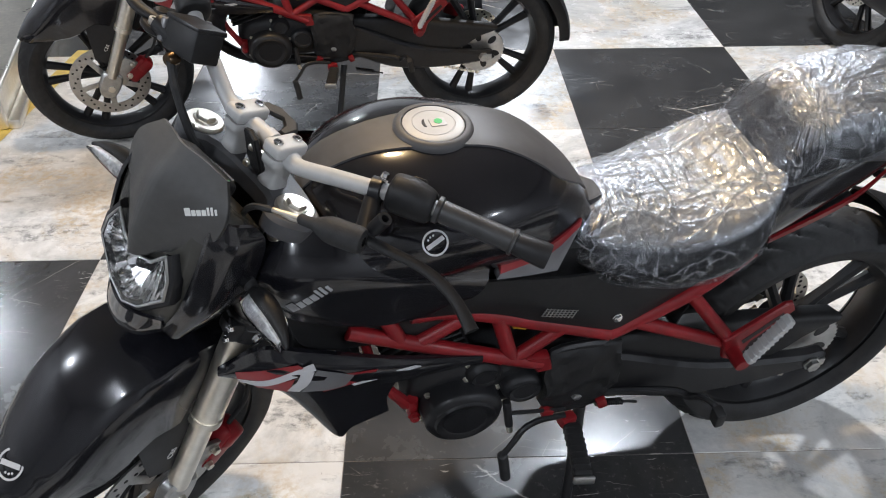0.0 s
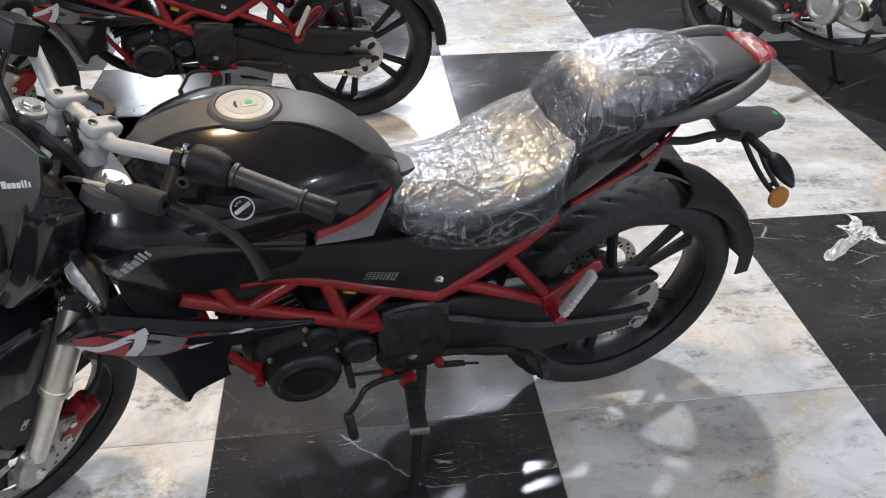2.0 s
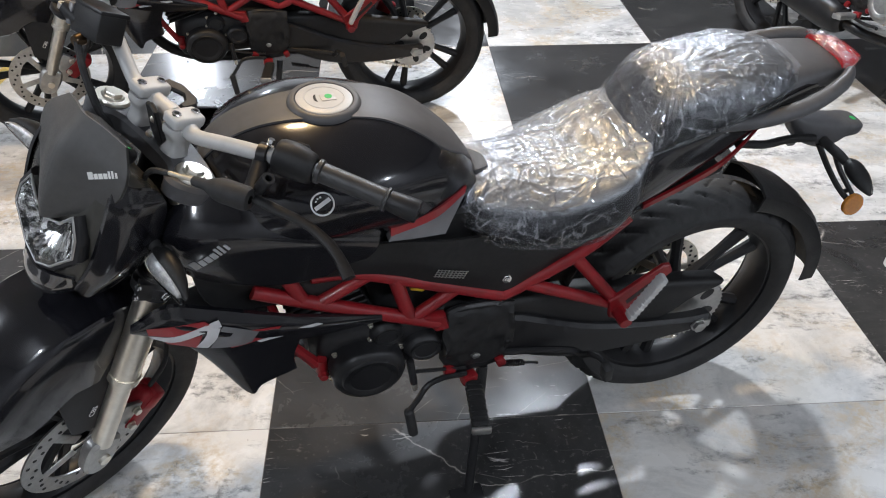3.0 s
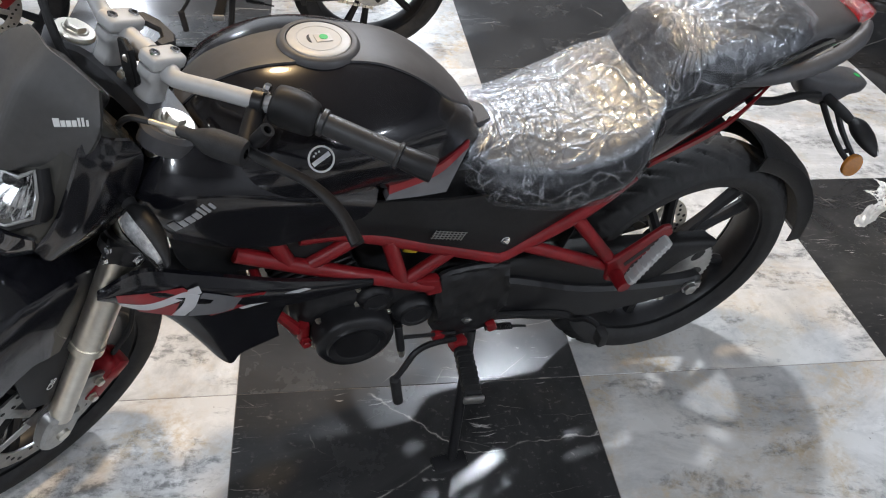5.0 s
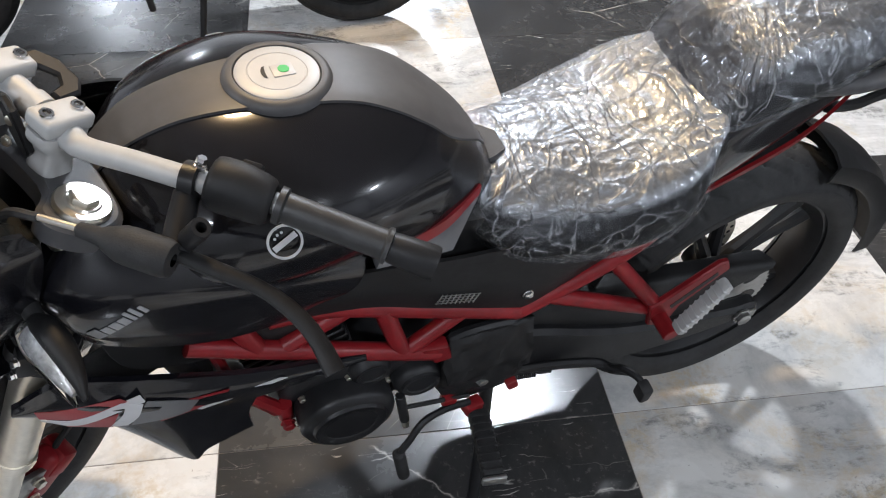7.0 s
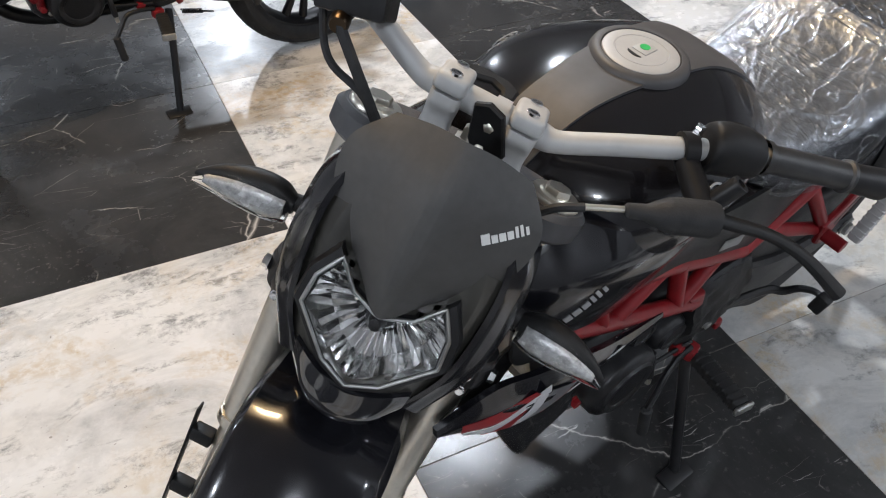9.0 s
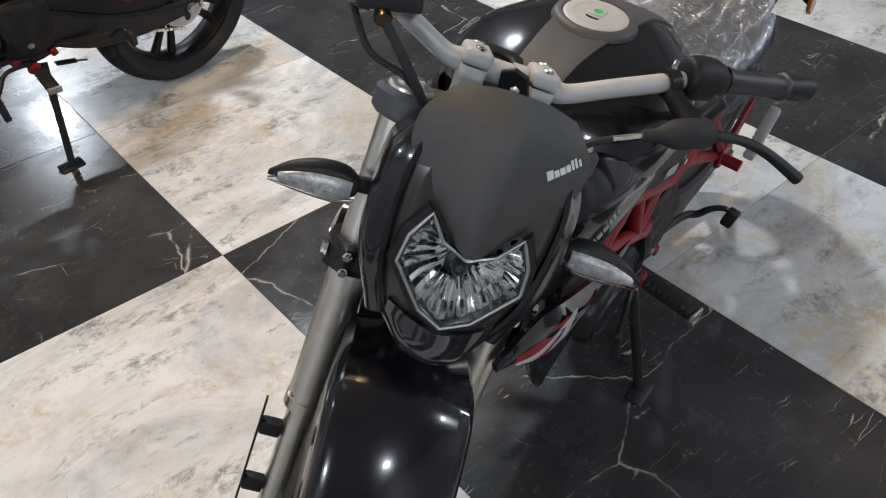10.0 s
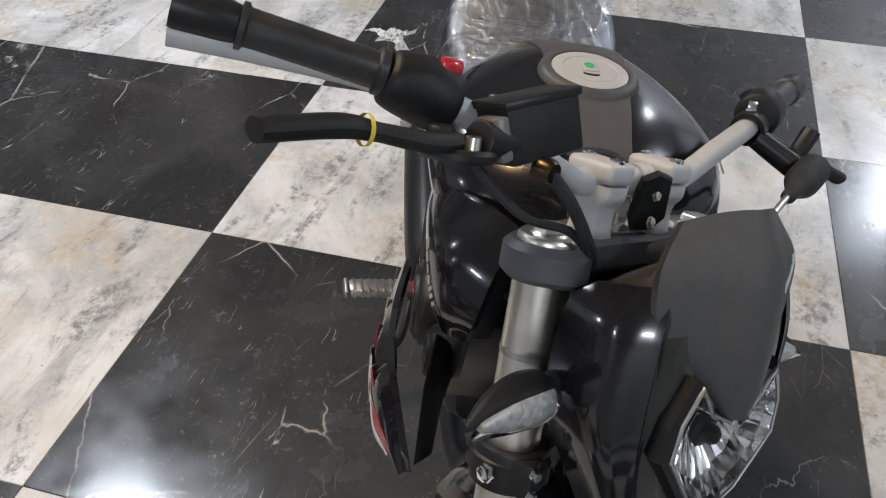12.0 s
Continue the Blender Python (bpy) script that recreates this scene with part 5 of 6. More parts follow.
    # handlebar
    bar_pts = [(-0.016, 0, 0.052), (-0.016, 0.055, 0.052), (-0.0165, 0.078, 0.055), (-0.010, 0.13, 0.078), (-0.003, 0.19, 0.104), (0.010, 0.225, 0.116), (0.032, 0.28, 0.127), (0.060, 0.345, 0.135), (0.084, 0.400, 0.140)]
    left = flip(bar_pts[::-1], -1)
    right = bar_pts[1:]
    bar_ob = p("handlebar", tube(left + right, [0.0105] * 4 + [0.0115] * 3 + [0.014] * 3 + [0.0115] * 3 + [0.0105] * 4, 90, 16), SILVER, "silver tapered handlebar, turned to full lock", m=ms)
    for s in (-1, 1):
        y = s * 0.041
        corner = [(math.copysign(abs(math.cos(k)) ** 0.5, math.cos(k)), math.copysign(abs(math.sin(k)) ** 0.5, math.sin(k))) for k in np.linspace(0, 2 * math.pi, 24, endpoint=False)]
        riser = loft([[(-0.016 + q * cx, y + r * cy, z) for cx, cy in corner] for z, q, r in ((0.002, 0.018, 0.0175), (0.018, 0.0165, 0.0155), (0.030, 0.019, 0.016), (0.040, 0.0265, 0.0165), (0.052, 0.0275, 0.0168))], 20, 28)
        p("handlebar_riser", riser, SILVER, "silver cast handlebar riser", bar_ob, m=ms)
        p("riser_cap", block((0.056, 0.034, 0.0195), pose(-0.016, y, 0.0630), bevel=0.006, segments=3), SILVER, "", bar_ob, m=ms)
        for d in (-0.0175, 0.0175):
            p("riser_bolt", lathe([(0.0038, 0.001), (0.0040, 0.0028), (0.0062, 0.0028), (0.0070, 0.0018), (0.0070, -0.001)], 18, None, pose(-0.016 + d, y, 0.0728)), CHROME, "", bar_ob, m=ms)
            p("bolt_socket", lathe([(0, 0.0006), (0.0039, 0.0006), (0.0039, -0.001)], 6, None, pose(-0.016 + d, y, 0.0732)), ENGINE, "", bar_ob, m=ms)
        g0 = Vector((0.026, s * 0.265, 0.124))
        g1 = Vector((0.0655, s * 0.357, 0.1365))
        if s > 0:
            g0, g1 = Vector((0.022, 0.262, 0.130)), Vector((0.060, 0.355, 0.150))
        gm = axis(g0, g1)
        L = (g1 - g0).length
        prof = [(0.0180, -0.004), (0.0180, 0.002), (0.0146, 0.004)] + [(0.0147 if k % 2 else 0.0149, 0.008 + k * (L - 0.016) / 22) for k in range(23)] + [(0.0150, L - 0.003), (0.0178, L - 0.001), (0.0178, L + 0.003), (0.012, L + 0.004)]
        p("grip", lathe(prof, 24, None, gm), GRIP, "black rubber grip with weighted end", bar_ob, m=ms)
        p("bar_end", lathe([(0.0145, L + 0.004), (0.0155, L + 0.012), (0.0172, L + 0.045), (0.0162, L + 0.049), (0, L + 0.049)], 24, None, gm), SATIN, "", bar_ob, m=ms)
        sw = Vector((0.008, s * 0.222, 0.115))
        sm = axis(sw, g0)
        box = loft([[(r * 1.0 * math.cos(k), q * math.sin(k) + off, z) for k in np.linspace(0, 2 * math.pi, 10, endpoint=False)] for z, r, q, off in ((-0.020, 0.019, 0.019, 0), (-0.014, 0.024, 0.026, 0.002), (0.012, 0.024, 0.027, 0.002), (0.034, 0.022, 0.023, 0), (0.040, 0.018, 0.018, 0))], 16, 22)
        sw_ob = p("switch_box", box, PLASTIC, "black handlebar switch box", bar_ob, m=ms @ sm)
        if s > 0:
            p("kill_switch", block((0.020, 0.012, 0.018), pose(0.004, 0.028, -0.002, 15, 0, 0), bevel=0.004), REDLENS, "red engine stop switch", sw_ob, m=ms @ sm)
        else:
            p("dip_switch", block((0.016, 0.010, 0.020), pose(0.018, 0.018, 0.012, 0, 0, -40), bevel=0.003), ENGINE, "", sw_ob, m=ms @ sm)
        perch = Vector((-0.004, -0.190, 0.103)) if s < 0 else Vector((-0.007, 0.168, 0.094))
        pm = axis(perch, sw)
        p("lever_clamp", lathe([(0.014, -0.008), (0.0185, -0.007), (0.0185, 0.007), (0.014, 0.008)], 20, None, pm), SATIN, "", bar_ob, m=ms)
        p("clamp_screw", hexbolt((perch.x + 0.002, perch.y, perch.z + 0.016), (perch.x + 0.002, perch.y, 1), 0.005, 0.012), CHROME, "", bar_ob, m=ms)
        way_pts = [(-0.050, -0.226, 0.068), (-0.034, -0.258, 0.068), (-0.014, -0.300, 0.069), (-0.005, -0.336, 0.065), (-0.003, -0.366, 0.057), (-0.008, -0.398, 0.046)] if s < 0 else [(-0.038, 0.225, 0.090), (-0.050, 0.262, 0.092), (-0.044, 0.298, 0.097), (-0.040, 0.328, 0.100), (-0.044, 0.388, 0.097)]
        lever_bm = tube(way_pts, [0.009, 0.0095, 0.0085, 0.0095, 0.010, 0.0115] if s < 0 else [0.010, 0.011, 0.0095, 0.0125, 0.012], 30, 12, squash=0.72)
        lever_ob = p("hand_lever", lever_bm, PLASTIC, "hand lever sleeved in black plastic", bar_ob, m=ms)
        if s < 0:
            p("lever_bracket", tube([perch + Vector((-0.008, -0.004, -0.008)), (-0.030, -0.210, 0.082), (-0.050, -0.228, 0.068)], [0.012, 0.013, 0.014], 10, 12), SATIN, "", bar_ob, m=ms)
            boot = lathe([(0.004, -0.040), (0.0072, -0.037), (0.0082, -0.018), (0.0120, -0.010), (0.0150, -0.002), (0.0172, 0.004), (0.0166, 0.006), (0.0178, 0.010), (0.0178, 0.044), (0.0155, 0.050), (0.006, 0.051)], 20, None, axis((-0.076, -0.190, 0.060), (-0.062, -0.236, 0.073)))
            p("cable_boot", boot, RUBBER, "black rubber clutch boot", bar_ob, m=ms)
            p("cable_end", rod((-0.086, -0.156, 0.051), (-0.098, -0.116, 0.037), 0.0034, 10), STEEL, "bright cable end", bar_ob, m=ms)
            p("clutch_cable", tube([(-0.097, -0.120, 0.038), (-0.102, -0.092, 0.022), (-0.080, -0.065, -0.03), (-0.03, -0.05, -0.12), (0.05, -0.06, -0.22)], 0.0045, 24, 8), RUBBER, "black clutch cable", bar_ob, m=ms)
            p("mirror_boss", lathe([(0.0050, -0.006), (0.0052, 0.013), (0.0092, 0.013), (0.0098, 0.010), (0.0098, -0.016)], 18, None, pose(-0.044, -0.236, 0.098, 20, -10, 0)), SATIN, "", bar_ob, m=ms)
        else:
            mc = pose(-0.036, 0.155, 0.102, -14, 8, -6)
            box_ob = p("brake_reservoir", block((0.046, 0.070, 0.046), mc, bevel=0.004), PLASTIC, "square black brake fluid reservoir", bar_ob, m=ms)
            p("reservoir_body", rod((-0.042, 0.17, 0.088), (-0.048, 0.215, 0.094), 0.015, 14), SATIN, "", box_ob, m=ms)
            p("reservoir_lid", block((0.049, 0.074, 0.007), mc @ pose(0, 0, 0.0235), bevel=0.002), SATIN, "", box_ob, m=ms)
            p("sight_glass", block((0.030, 0.012, 0.034), mc @ pose(-0.010, 0.040, 0.0), bevel=0.003), GREYSTRIPE, "", box_ob, m=ms)
            p("banjo_bolt", lathe([(0.010, 0), (0.010, 0.012), (0.008, 0.016), (0, 0.016)], 12, None, axis((-0.056, 0.157, 0.076), (-0.068, 0.155, 0.074))), BRASS, "", box_ob, m=ms)
            p("brake_hose", tube([(-0.066, 0.155, 0.074), (-0.070, 0.125, 0.045), (-0.062, 0.085, 0.0), (-0.045, 0.065, -0.03), (-0.03, 0.055, -0.12), (0.02, 0.05, -0.20)], 0.0058, 30, 8), RUBBER, "black brake hose", bar_ob, m=ms)
            p("throttle_cable", tube([(0.0, 0.20, 0.085), (-0.045, 0.16, 0.035), (-0.060, 0.11, 0.02), (-0.05, 0.07, -0.02), (0.0, 0.04, -0.10), (0.09, 0.03, -0.10)], 0.004, 30, 8), RUBBER, "black throttle cable", bar_ob, m=ms)
            perch_ob = p("lever_perch", plate(round_outline([(-0.030, 0.195), (-0.062, 0.205), (-0.062, 0.235), (-0.035, 0.255), (-0.012, 0.240), (-0.012, 0.205)], 30), 0.010, pose(0, 0, 0.083), bevel=0.003), SATIN, "black brake lever perch", bar_ob, m=ms)
            p("adjuster_knob", lathe([(0, 0.015), (0.009, 0.015), (0.011, 0.012), (0.011, 0.0)], 20, None, pose(-0.030, 0.236, 0.086)), PLASTIC, "", perch_ob, m=ms)
            p("perch_pivot", lathe([(0.003, 0.010), (0.006, 0.010), (0.0065, 0.0)], 16, None, pose(-0.052, 0.222, 0.087)), STEEL, "", perch_ob, m=ms)
            p("lever_band", lathe([(0.0112, -0.0018), (0.0114, 0.0018)], 16, None, axis((-0.042, 0.308, 0.0982), (-0.041, 0.33, 0.1000))), YELLOW, "yellow band", lever_ob, m=ms)
    # ignition, clocks pod, clips
    guard_plate = plate([(-0.030, -0.018), (-0.022, 0.028), (-0.006, 0.036), (0.010, 0.030), (0.012, -0.012), (0.004, -0.030), (-0.018, -0.032)], 0.008, pose(-0.034, -0.004, 0.034, 68, 8, 74), bevel=0.002)
    ignition = p("ignition_guard", guard_plate, PLASTIC, "black ignition guard with bolts", m=ms)
    for dz in (0.018, 0.044):
        p("guard_bolt", hexbolt((-0.042, -0.010, dz), (-0.2, -0.03, dz + 0.02), 0.005, 0.004), STEEL, "", ignition, m=ms)
    loop = plate([(-0.016, -0.030), (0.006, -0.034), (0.018, -0.022), (0.022, 0.010), (0.014, 0.034), (-0.004, 0.038), (-0.012, 0.022), (0.000, 0.014), (0.006, -0.004), (-0.002, -0.016), (-0.016, -0.018)], 0.009, pose(0.014, 0.012, 0.064, 0, -14, 6), bevel=0.003)
    p("bar_bracket", loop, PLASTIC, "small black curved bracket", m=ms)

    p("bar_clip", lathe([(0.0145, -0.008), (0.0165, -0.008), (0.0165, 0.008), (0.0145, 0.008)], 24, None, axis((-0.016, -0.012, 0.052), (-0.016, 1, 0.052)), closed_profile=True), SILVER, "", bar_ob, m=ms)
    # headlamp mask
    mask = loft([[(-0.050, y, z) for y, z in ((0, -0.030), (0.075, -0.032), (0.100, -0.05), (0.108, -0.11), (0.080, -0.18), (0, -0.20), (-0.080, -0.18), (-0.108, -0.11), (-0.100, -0.05), (-0.075, -0.032))],
                 [(-0.095, y, z) for y, z in ((0, 0.004), (0.078, 0.0), (0.104, -0.040), (0.106, -0.12), (0.074, -0.22), (0, -0.245), (-0.074, -0.22), (-0.106, -0.12), (-0.104, -0.040), (-0.078, 0.0))],
                 [(-0.132 - 0.012 * (1 if abs(y) < 0.05 else 0), y, z) for y, z in ((0, 0.030), (0.066, 0.020), (0.092, -0.04), (0.088, -0.13), (0.058, -0.225), (0, -0.256), (-0.058, -0.225), (-0.088, -0.13), (-0.092, -0.04), (-0.066, 0.020))],
                 [(-0.150 - 0.010 * (1 if abs(y) < 0.04 else 0), y, z) for y, z in ((0, 0.0), (0.050, -0.01), (0.072, -0.06), (0.068, -0.135), (0.044, -0.205), (0, -0.236), (-0.044, -0.205), (-0.068, -0.135), (-0.072, -0.06), (-0.050, -0.01))]], 40, 150)
    lens_pts = [(0.0, -0.118), (0.030, -0.105), (0.050, -0.078), (0.066, -0.108), (0.069, -0.140), (0.030, -0.188), (0, -0.204), (-0.030, -0.188), (-0.069, -0.140), (-0.066, -0.108), (-0.050, -0.078), (-0.030, -0.105)]

    def within(y, z):
        hit = False
        for (ay, az), (by, bz) in zip(lens_pts, lens_pts[1:] + lens_pts[:1]):
            if (az > z) != (bz > z) and y < (by - ay) * (z - az) / (bz - az) + ay:
                hit = not hit
        return hit

    caps = [f for f in mask.faces if len(f.verts) > 4 and f.calc_center_median().x < -0.14]
    for f in caps:
        ring = list(f.verts)
        mid = f.calc_center_median()
        mask.faces.remove(f)
        inner = ring
        for k in (0.85, 0.7, 0.55, 0.4, 0.25, 0.1):
            outer, inner = inner, [mask.verts.new(mid + (v.co - mid) * k + Vector((-0.008 * (1 - k), 0, 0))) for v in ring]
            for q in range(len(ring)):
                mask.faces.new((outer[q], outer[(q + 1) % len(ring)], inner[(q + 1) % len(ring)], inner[q]))
        mask.faces.new(inner)
    bmesh.ops.delete(mask, geom=[f for f in mask.faces if f.calc_center_median().x < -0.10 and within(f.calc_center_median().y, f.calc_center_median().z)], context="FACES")
    mask_ob = p("headlamp_mask", mask, OLIVE, "black headlamp mask", m=lamp_m)
    for s in (-1, 1):
        cheek = shell([flip([(-0.075, 0.098, -0.014), (-0.115, 0.095, -0.004), (-0.138, 0.080, 0.002)], s), flip([(-0.060, 0.112, -0.04), (-0.115, 0.112, -0.05), (-0.146, 0.092, -0.056)], s), flip([(-0.060, 0.113, -0.13), (-0.120, 0.112, -0.145), (-0.145, 0.088, -0.15)], s), flip([(-0.090, 0.085, -0.215), (-0.125, 0.080, -0.226), (-0.138, 0.064, -0.22)], s)], (0, -s * 0.006, 0), 18, 16)
        p("mask_cheek", cheek, GLOSS, "gloss black side of the mask", mask_ob, m=lamp_m)
    # chin and lens
    def grow(pts, k, dx):
        cy = sum(y for y, z in pts) / len(pts)
        cz = sum(z for y, z in pts) / len(pts)
        return [(dx, cy + (y - cy) * k, cz + (z - cz) * k) for y, z in pts]

    def even(pts, n):
        return [(y0 + (y1 - y0) * k / n, z0 + (z1 - z0) * k / n) for (y0, z0), (y1, z1) in zip(pts, pts[1:] + pts[:1]) for k in range(n)]

    bowl_m = lamp_m @ Matrix.Translation((0.001, 0, 0))
    bowl = bmesh.new()
    dense = even(lens_pts, 7)
    rows = []
    for k, dx in ((1.0, -0.164), (0.96, -0.150), (0.74, -0.132), (0.40, -0.116), (0.22, -0.106), (0.10, -0.100)):
        rows.append([(x + (0.0035 if n % 7 in (0, 1, 4) else 0.0) * (1 if 0.2 < k < 0.99 else 0), y * (1.0 + 0.02 * (n % 2) * (k < 0.9)), z) for n, (x, y, z) in enumerate(grow(dense, k, dx))])
    skin(bowl, rows, True, False)
    bowl.faces.new([bowl.verts.new(q) for q in rows[-1]])
    lamp_ob = p("headlamp_reflector", bowl, REFLECTOR, "faceted chrome headlamp reflector", mask_ob, flat=True, m=bowl_m)
    bulb = lathe([(0, 0.020), (0.006, 0.018), (0.009, 0.012), (0.0095, 0), (0.016, -0.004), (0.016, -0.010)], 20, None, axis((-0.132, 0, -0.136), (-0.2, 0, -0.140)))
    p("bulb_shield", bulb, ENGINE, "", lamp_ob, m=bowl_m)
    rim = bmesh.new()
    outline = grow(even(lens_pts, 6), 1.02, -0.1665)
    tube([*outline, outline[0]], 0.0022, smooth=False, sides=8, bm=rim)
    p("lens_rim", rim, ALLOY, "", lamp_ob, m=bowl_m)
    bezel = skin(bmesh.new(), [grow(even(lens_pts, 4), 0.97, -0.1655), grow(even(lens_pts, 4), 1.0, -0.1672), grow(even(lens_pts, 4), 1.14, -0.1640), grow(even(lens_pts, 4), 1.18, -0.1560), grow(even(lens_pts, 4), 1.10, -0.1400)], True, False)
    p("lamp_bezel", bezel, SATIN, "", lamp_ob, m=bowl_m)
    lens_bm = bmesh.new()
    skin(lens_bm, [grow(lens_pts, 1.04, -0.1655), grow(lens_pts, 1.0, -0.170), grow(lens_pts, 0.6, -0.1715), grow(lens_pts, 0.1, -0.172)], True, False)
    lens_bm.faces.new([lens_bm.verts.new(q) for q in grow(lens_pts, 0.1, -0.172)])
    p("headlamp_lens", lens_bm, GLASS, "clear headlamp lens", lamp_ob, m=bowl_m)
    chin = shell([[(-0.148, -0.062, -0.196), (-0.163, -0.032, -0.205), (-0.168, 0, -0.212), (-0.163, 0.032, -0.205), (-0.148, 0.062, -0.196)], [(-0.140, -0.060, -0.222), (-0.160, -0.034, -0.240), (-0.166, 0, -0.248), (-0.160, 0.034, -0.240), (-0.140, 0.060, -0.222)], [(-0.128, -0.052, -0.236), (-0.146, -0.030, -0.258), (-0.150, 0, -0.264), (-0.146, 0.030, -0.258), (-0.128, 0.052, -0.236)]], (0.006, 0, 0.002), 24, 10)
    p("mask_chin", chin, SMOKE, "smoked clear chin of the headlamp", mask_ob, m=lamp_m)
    # fly screen
    fly = shell([[(-0.122, -0.066, 0.050), (-0.137, -0.03, 0.061), (-0.146, 0, 0.064), (-0.137, 0.03, 0.061), (-0.122, 0.066, 0.050)],
                 [(-0.132, -0.094, 0.014), (-0.152, -0.046, 0.020), (-0.170, 0, 0.022), (-0.152, 0.046, 0.020), (-0.132, 0.094, 0.014)],
                 [(-0.138, -0.090, -0.030), (-0.160, -0.045, -0.030), (-0.180, 0, -0.030), (-0.160, 0.045, -0.030), (-0.138, 0.090, -0.030)],
                 [(-0.148, -0.060, -0.066), (-0.167, -0.030, -0.074), (-0.182, 0, -0.078), (-0.167, 0.030, -0.074), (-0.148, 0.060, -0.066)],
                 [(-0.158, -0.028, -0.092), (-0.170, -0.014, -0.106), (-0.178, 0, -0.110), (-0.170, 0.014, -0.106), (-0.158, 0.028, -0.092)]], (0.005, 0, -0.002), 31, 26)
    for v in fly.verts:
        dish = math.exp(-((abs(v.co.y) - 0.050) / 0.016) ** 2) * math.exp(-((v.co.z + 0.03) / 0.05) ** 2)
        v.co.x += 0.0012 * dish
    fly_skin = ray_skin(fly)
    fly_ob = p("fly_screen", fly, SCREEN, "small matte dark fly screen with white markings", m=lamp_m, angle=7)
    ends = [fly_skin.ray_cast(Vector((-0.5, y, z)), Vector((1, 0, 0)))[:2] for y, z in ((-0.043, -0.009), (-0.085, 0.020))]
    along = (ends[1][0] - ends[0][0]).normalized()
    normal = ends[0][1] + ends[1][1]
    normal = normal if normal.x < 0 else -normal
    normal = (normal - along * normal.dot(along)).normalized()
    print_m = Matrix((along, normal.cross(along), normal)).transposed().to_4x4()
    print_m.translation = (ends[0][0] + ends[1][0]) / 2 + normal * 0.0035
    marks(bar_cells(0.046), print_m, fly_ob, WHITE, 0.0105, fly_skin, lamp_m)
    p("clock_pod", block((0.045, 0.10, 0.026), pose(-0.098, 0, 0.014, 0, 30, 0), bevel=0.010, segments=3), PLASTIC, "black instrument pod", m=lamp_m)
    p("green_sticker", block((0.016, 0.011, 0.001), pose(-0.099, -0.040, 0.0285, 0, 30, 20), bevel=0), GREEN, "", fly_ob, m=lamp_m)
    # front indicators
    for s in (-1, 1):
        stalk = p("front_indicator", tube([(-0.070, s * 0.098, -0.108), (-0.076, s * 0.118, -0.107), (-0.080, s * 0.138, -0.107)], [0.012, 0.010, 0.009], 10, 10), RUBBER, "front indicator with clear leaf-shaped lens", m=ms)
        kk = np.linspace(0, 2 * math.pi, 8, endpoint=False)
        back = loft([[(-0.082 + dx + a * math.cos(k), s * y, -0.108 + dz + b * math.sin(k)) for k in kk] for y, dx, dz, a, b in ((0.126, 0, 0, 0.009, 0.010), (0.145, 0, 0.001, 0.016, 0.019), (0.175, -0.004, 0.001, 0.016, 0.019), (0.205, -0.010, -0.002, 0.010, 0.012), (0.226, -0.016, -0.008, 0.003, 0.003))], 16, 20)
        p("indicator_body", back, PLASTIC, "", stalk, m=ms)
        inner = loft([[(-0.092 + dx + a * math.cos(k), s * y, -0.112 + dz + b * math.sin(k)) for k in kk] for y, dx, dz, a, b in ((0.134, 0, 0, 0.006, 0.010), (0.15, 0, 0, 0.011, 0.014), (0.18, -0.003, 0, 0.011, 0.013), (0.215, -0.010, -0.004, 0.004, 0.004))], 14, 16)
        p("indicator_reflector", inner, LENSGREY, "", stalk, m=ms)
        lensf = loft([[(-0.093 + dx + a * math.cos(k), s * y, -0.113 + dz + b * math.sin(k)) for k in kk] for y, dx, dz, a, b in ((0.128, 0, 0, 0.008, 0.012), (0.148, -0.001, 0, 0.015, 0.0175), (0.18, -0.004, 0, 0.0145, 0.0165), (0.208, -0.010, -0.003, 0.008, 0.009), (0.225, -0.014, -0.007, 0.002, 0.002))], 16, 20)
        p("indicator_lens", lensf, GLASS, "clear lens", stalk, m=ms)
    # front mudguard
    rings = []
    for a in np.linspace(radians(168), radians(66), 36):
        t = (radians(168) - a) / radians(102)
        r = float(np.interp(math.degrees(a), (62, 95, 112, 122, 137, 147, 172), (0.375, 0.405, 0.405, 0.380, 0.338, 0.322, 0.308)))
        w = 0.090 * float(np.interp(t, (0, 0.04, 0.12, 0.3, 0.6, 0.85, 1), (0.25, 0.5, 0.75, 0.95, 1.0, 0.85, 0.62)))
        drop = float(np.interp(t, (0, 0.2, 0.4, 0.7, 1), (0.03, 0.09, 0.15, 0.18, 0.15)))
        prof = [(-w * 1.0, r - drop), (-w, r - 0.034), (-w * 0.66, r - 0.010), (0, r), (w * 0.66, r - 0.010), (w, r - 0.034), (w * 1.0, r - drop)]
        prof = [tuple(q) for q in spline(prof, 17)]
        prof += [(v * 0.94, q - 0.005) for v, q in prof[::-1]]
        rings.append([(fa[0] + q * math.cos(a), v, fa[2] + q * math.sin(a)) for v, q in prof])
    guard = p("front_mudguard", skin(bmesh.new(), rings), GLOSS, "gloss black front mudguard with round sticker", m=ms)
    for s in (-1, 1):
        stay = shell([flip([(-0.150, 0.082, -0.43), (-0.08, 0.085, -0.395), (0.01, 0.084, -0.39)], s), flip([(-0.13, 0.084, -0.50), (-0.06, 0.088, -0.49), (0.0, 0.087, -0.485)], s), flip([(-0.085, 0.085, -0.60), (-0.045, 0.089, -0.60), (-0.005, 0.089, -0.595)], s)], (0, -s * 0.005, 0), 14, 12)
        p("mudguard_stay", stay, SATIN, "", guard, m=ms)
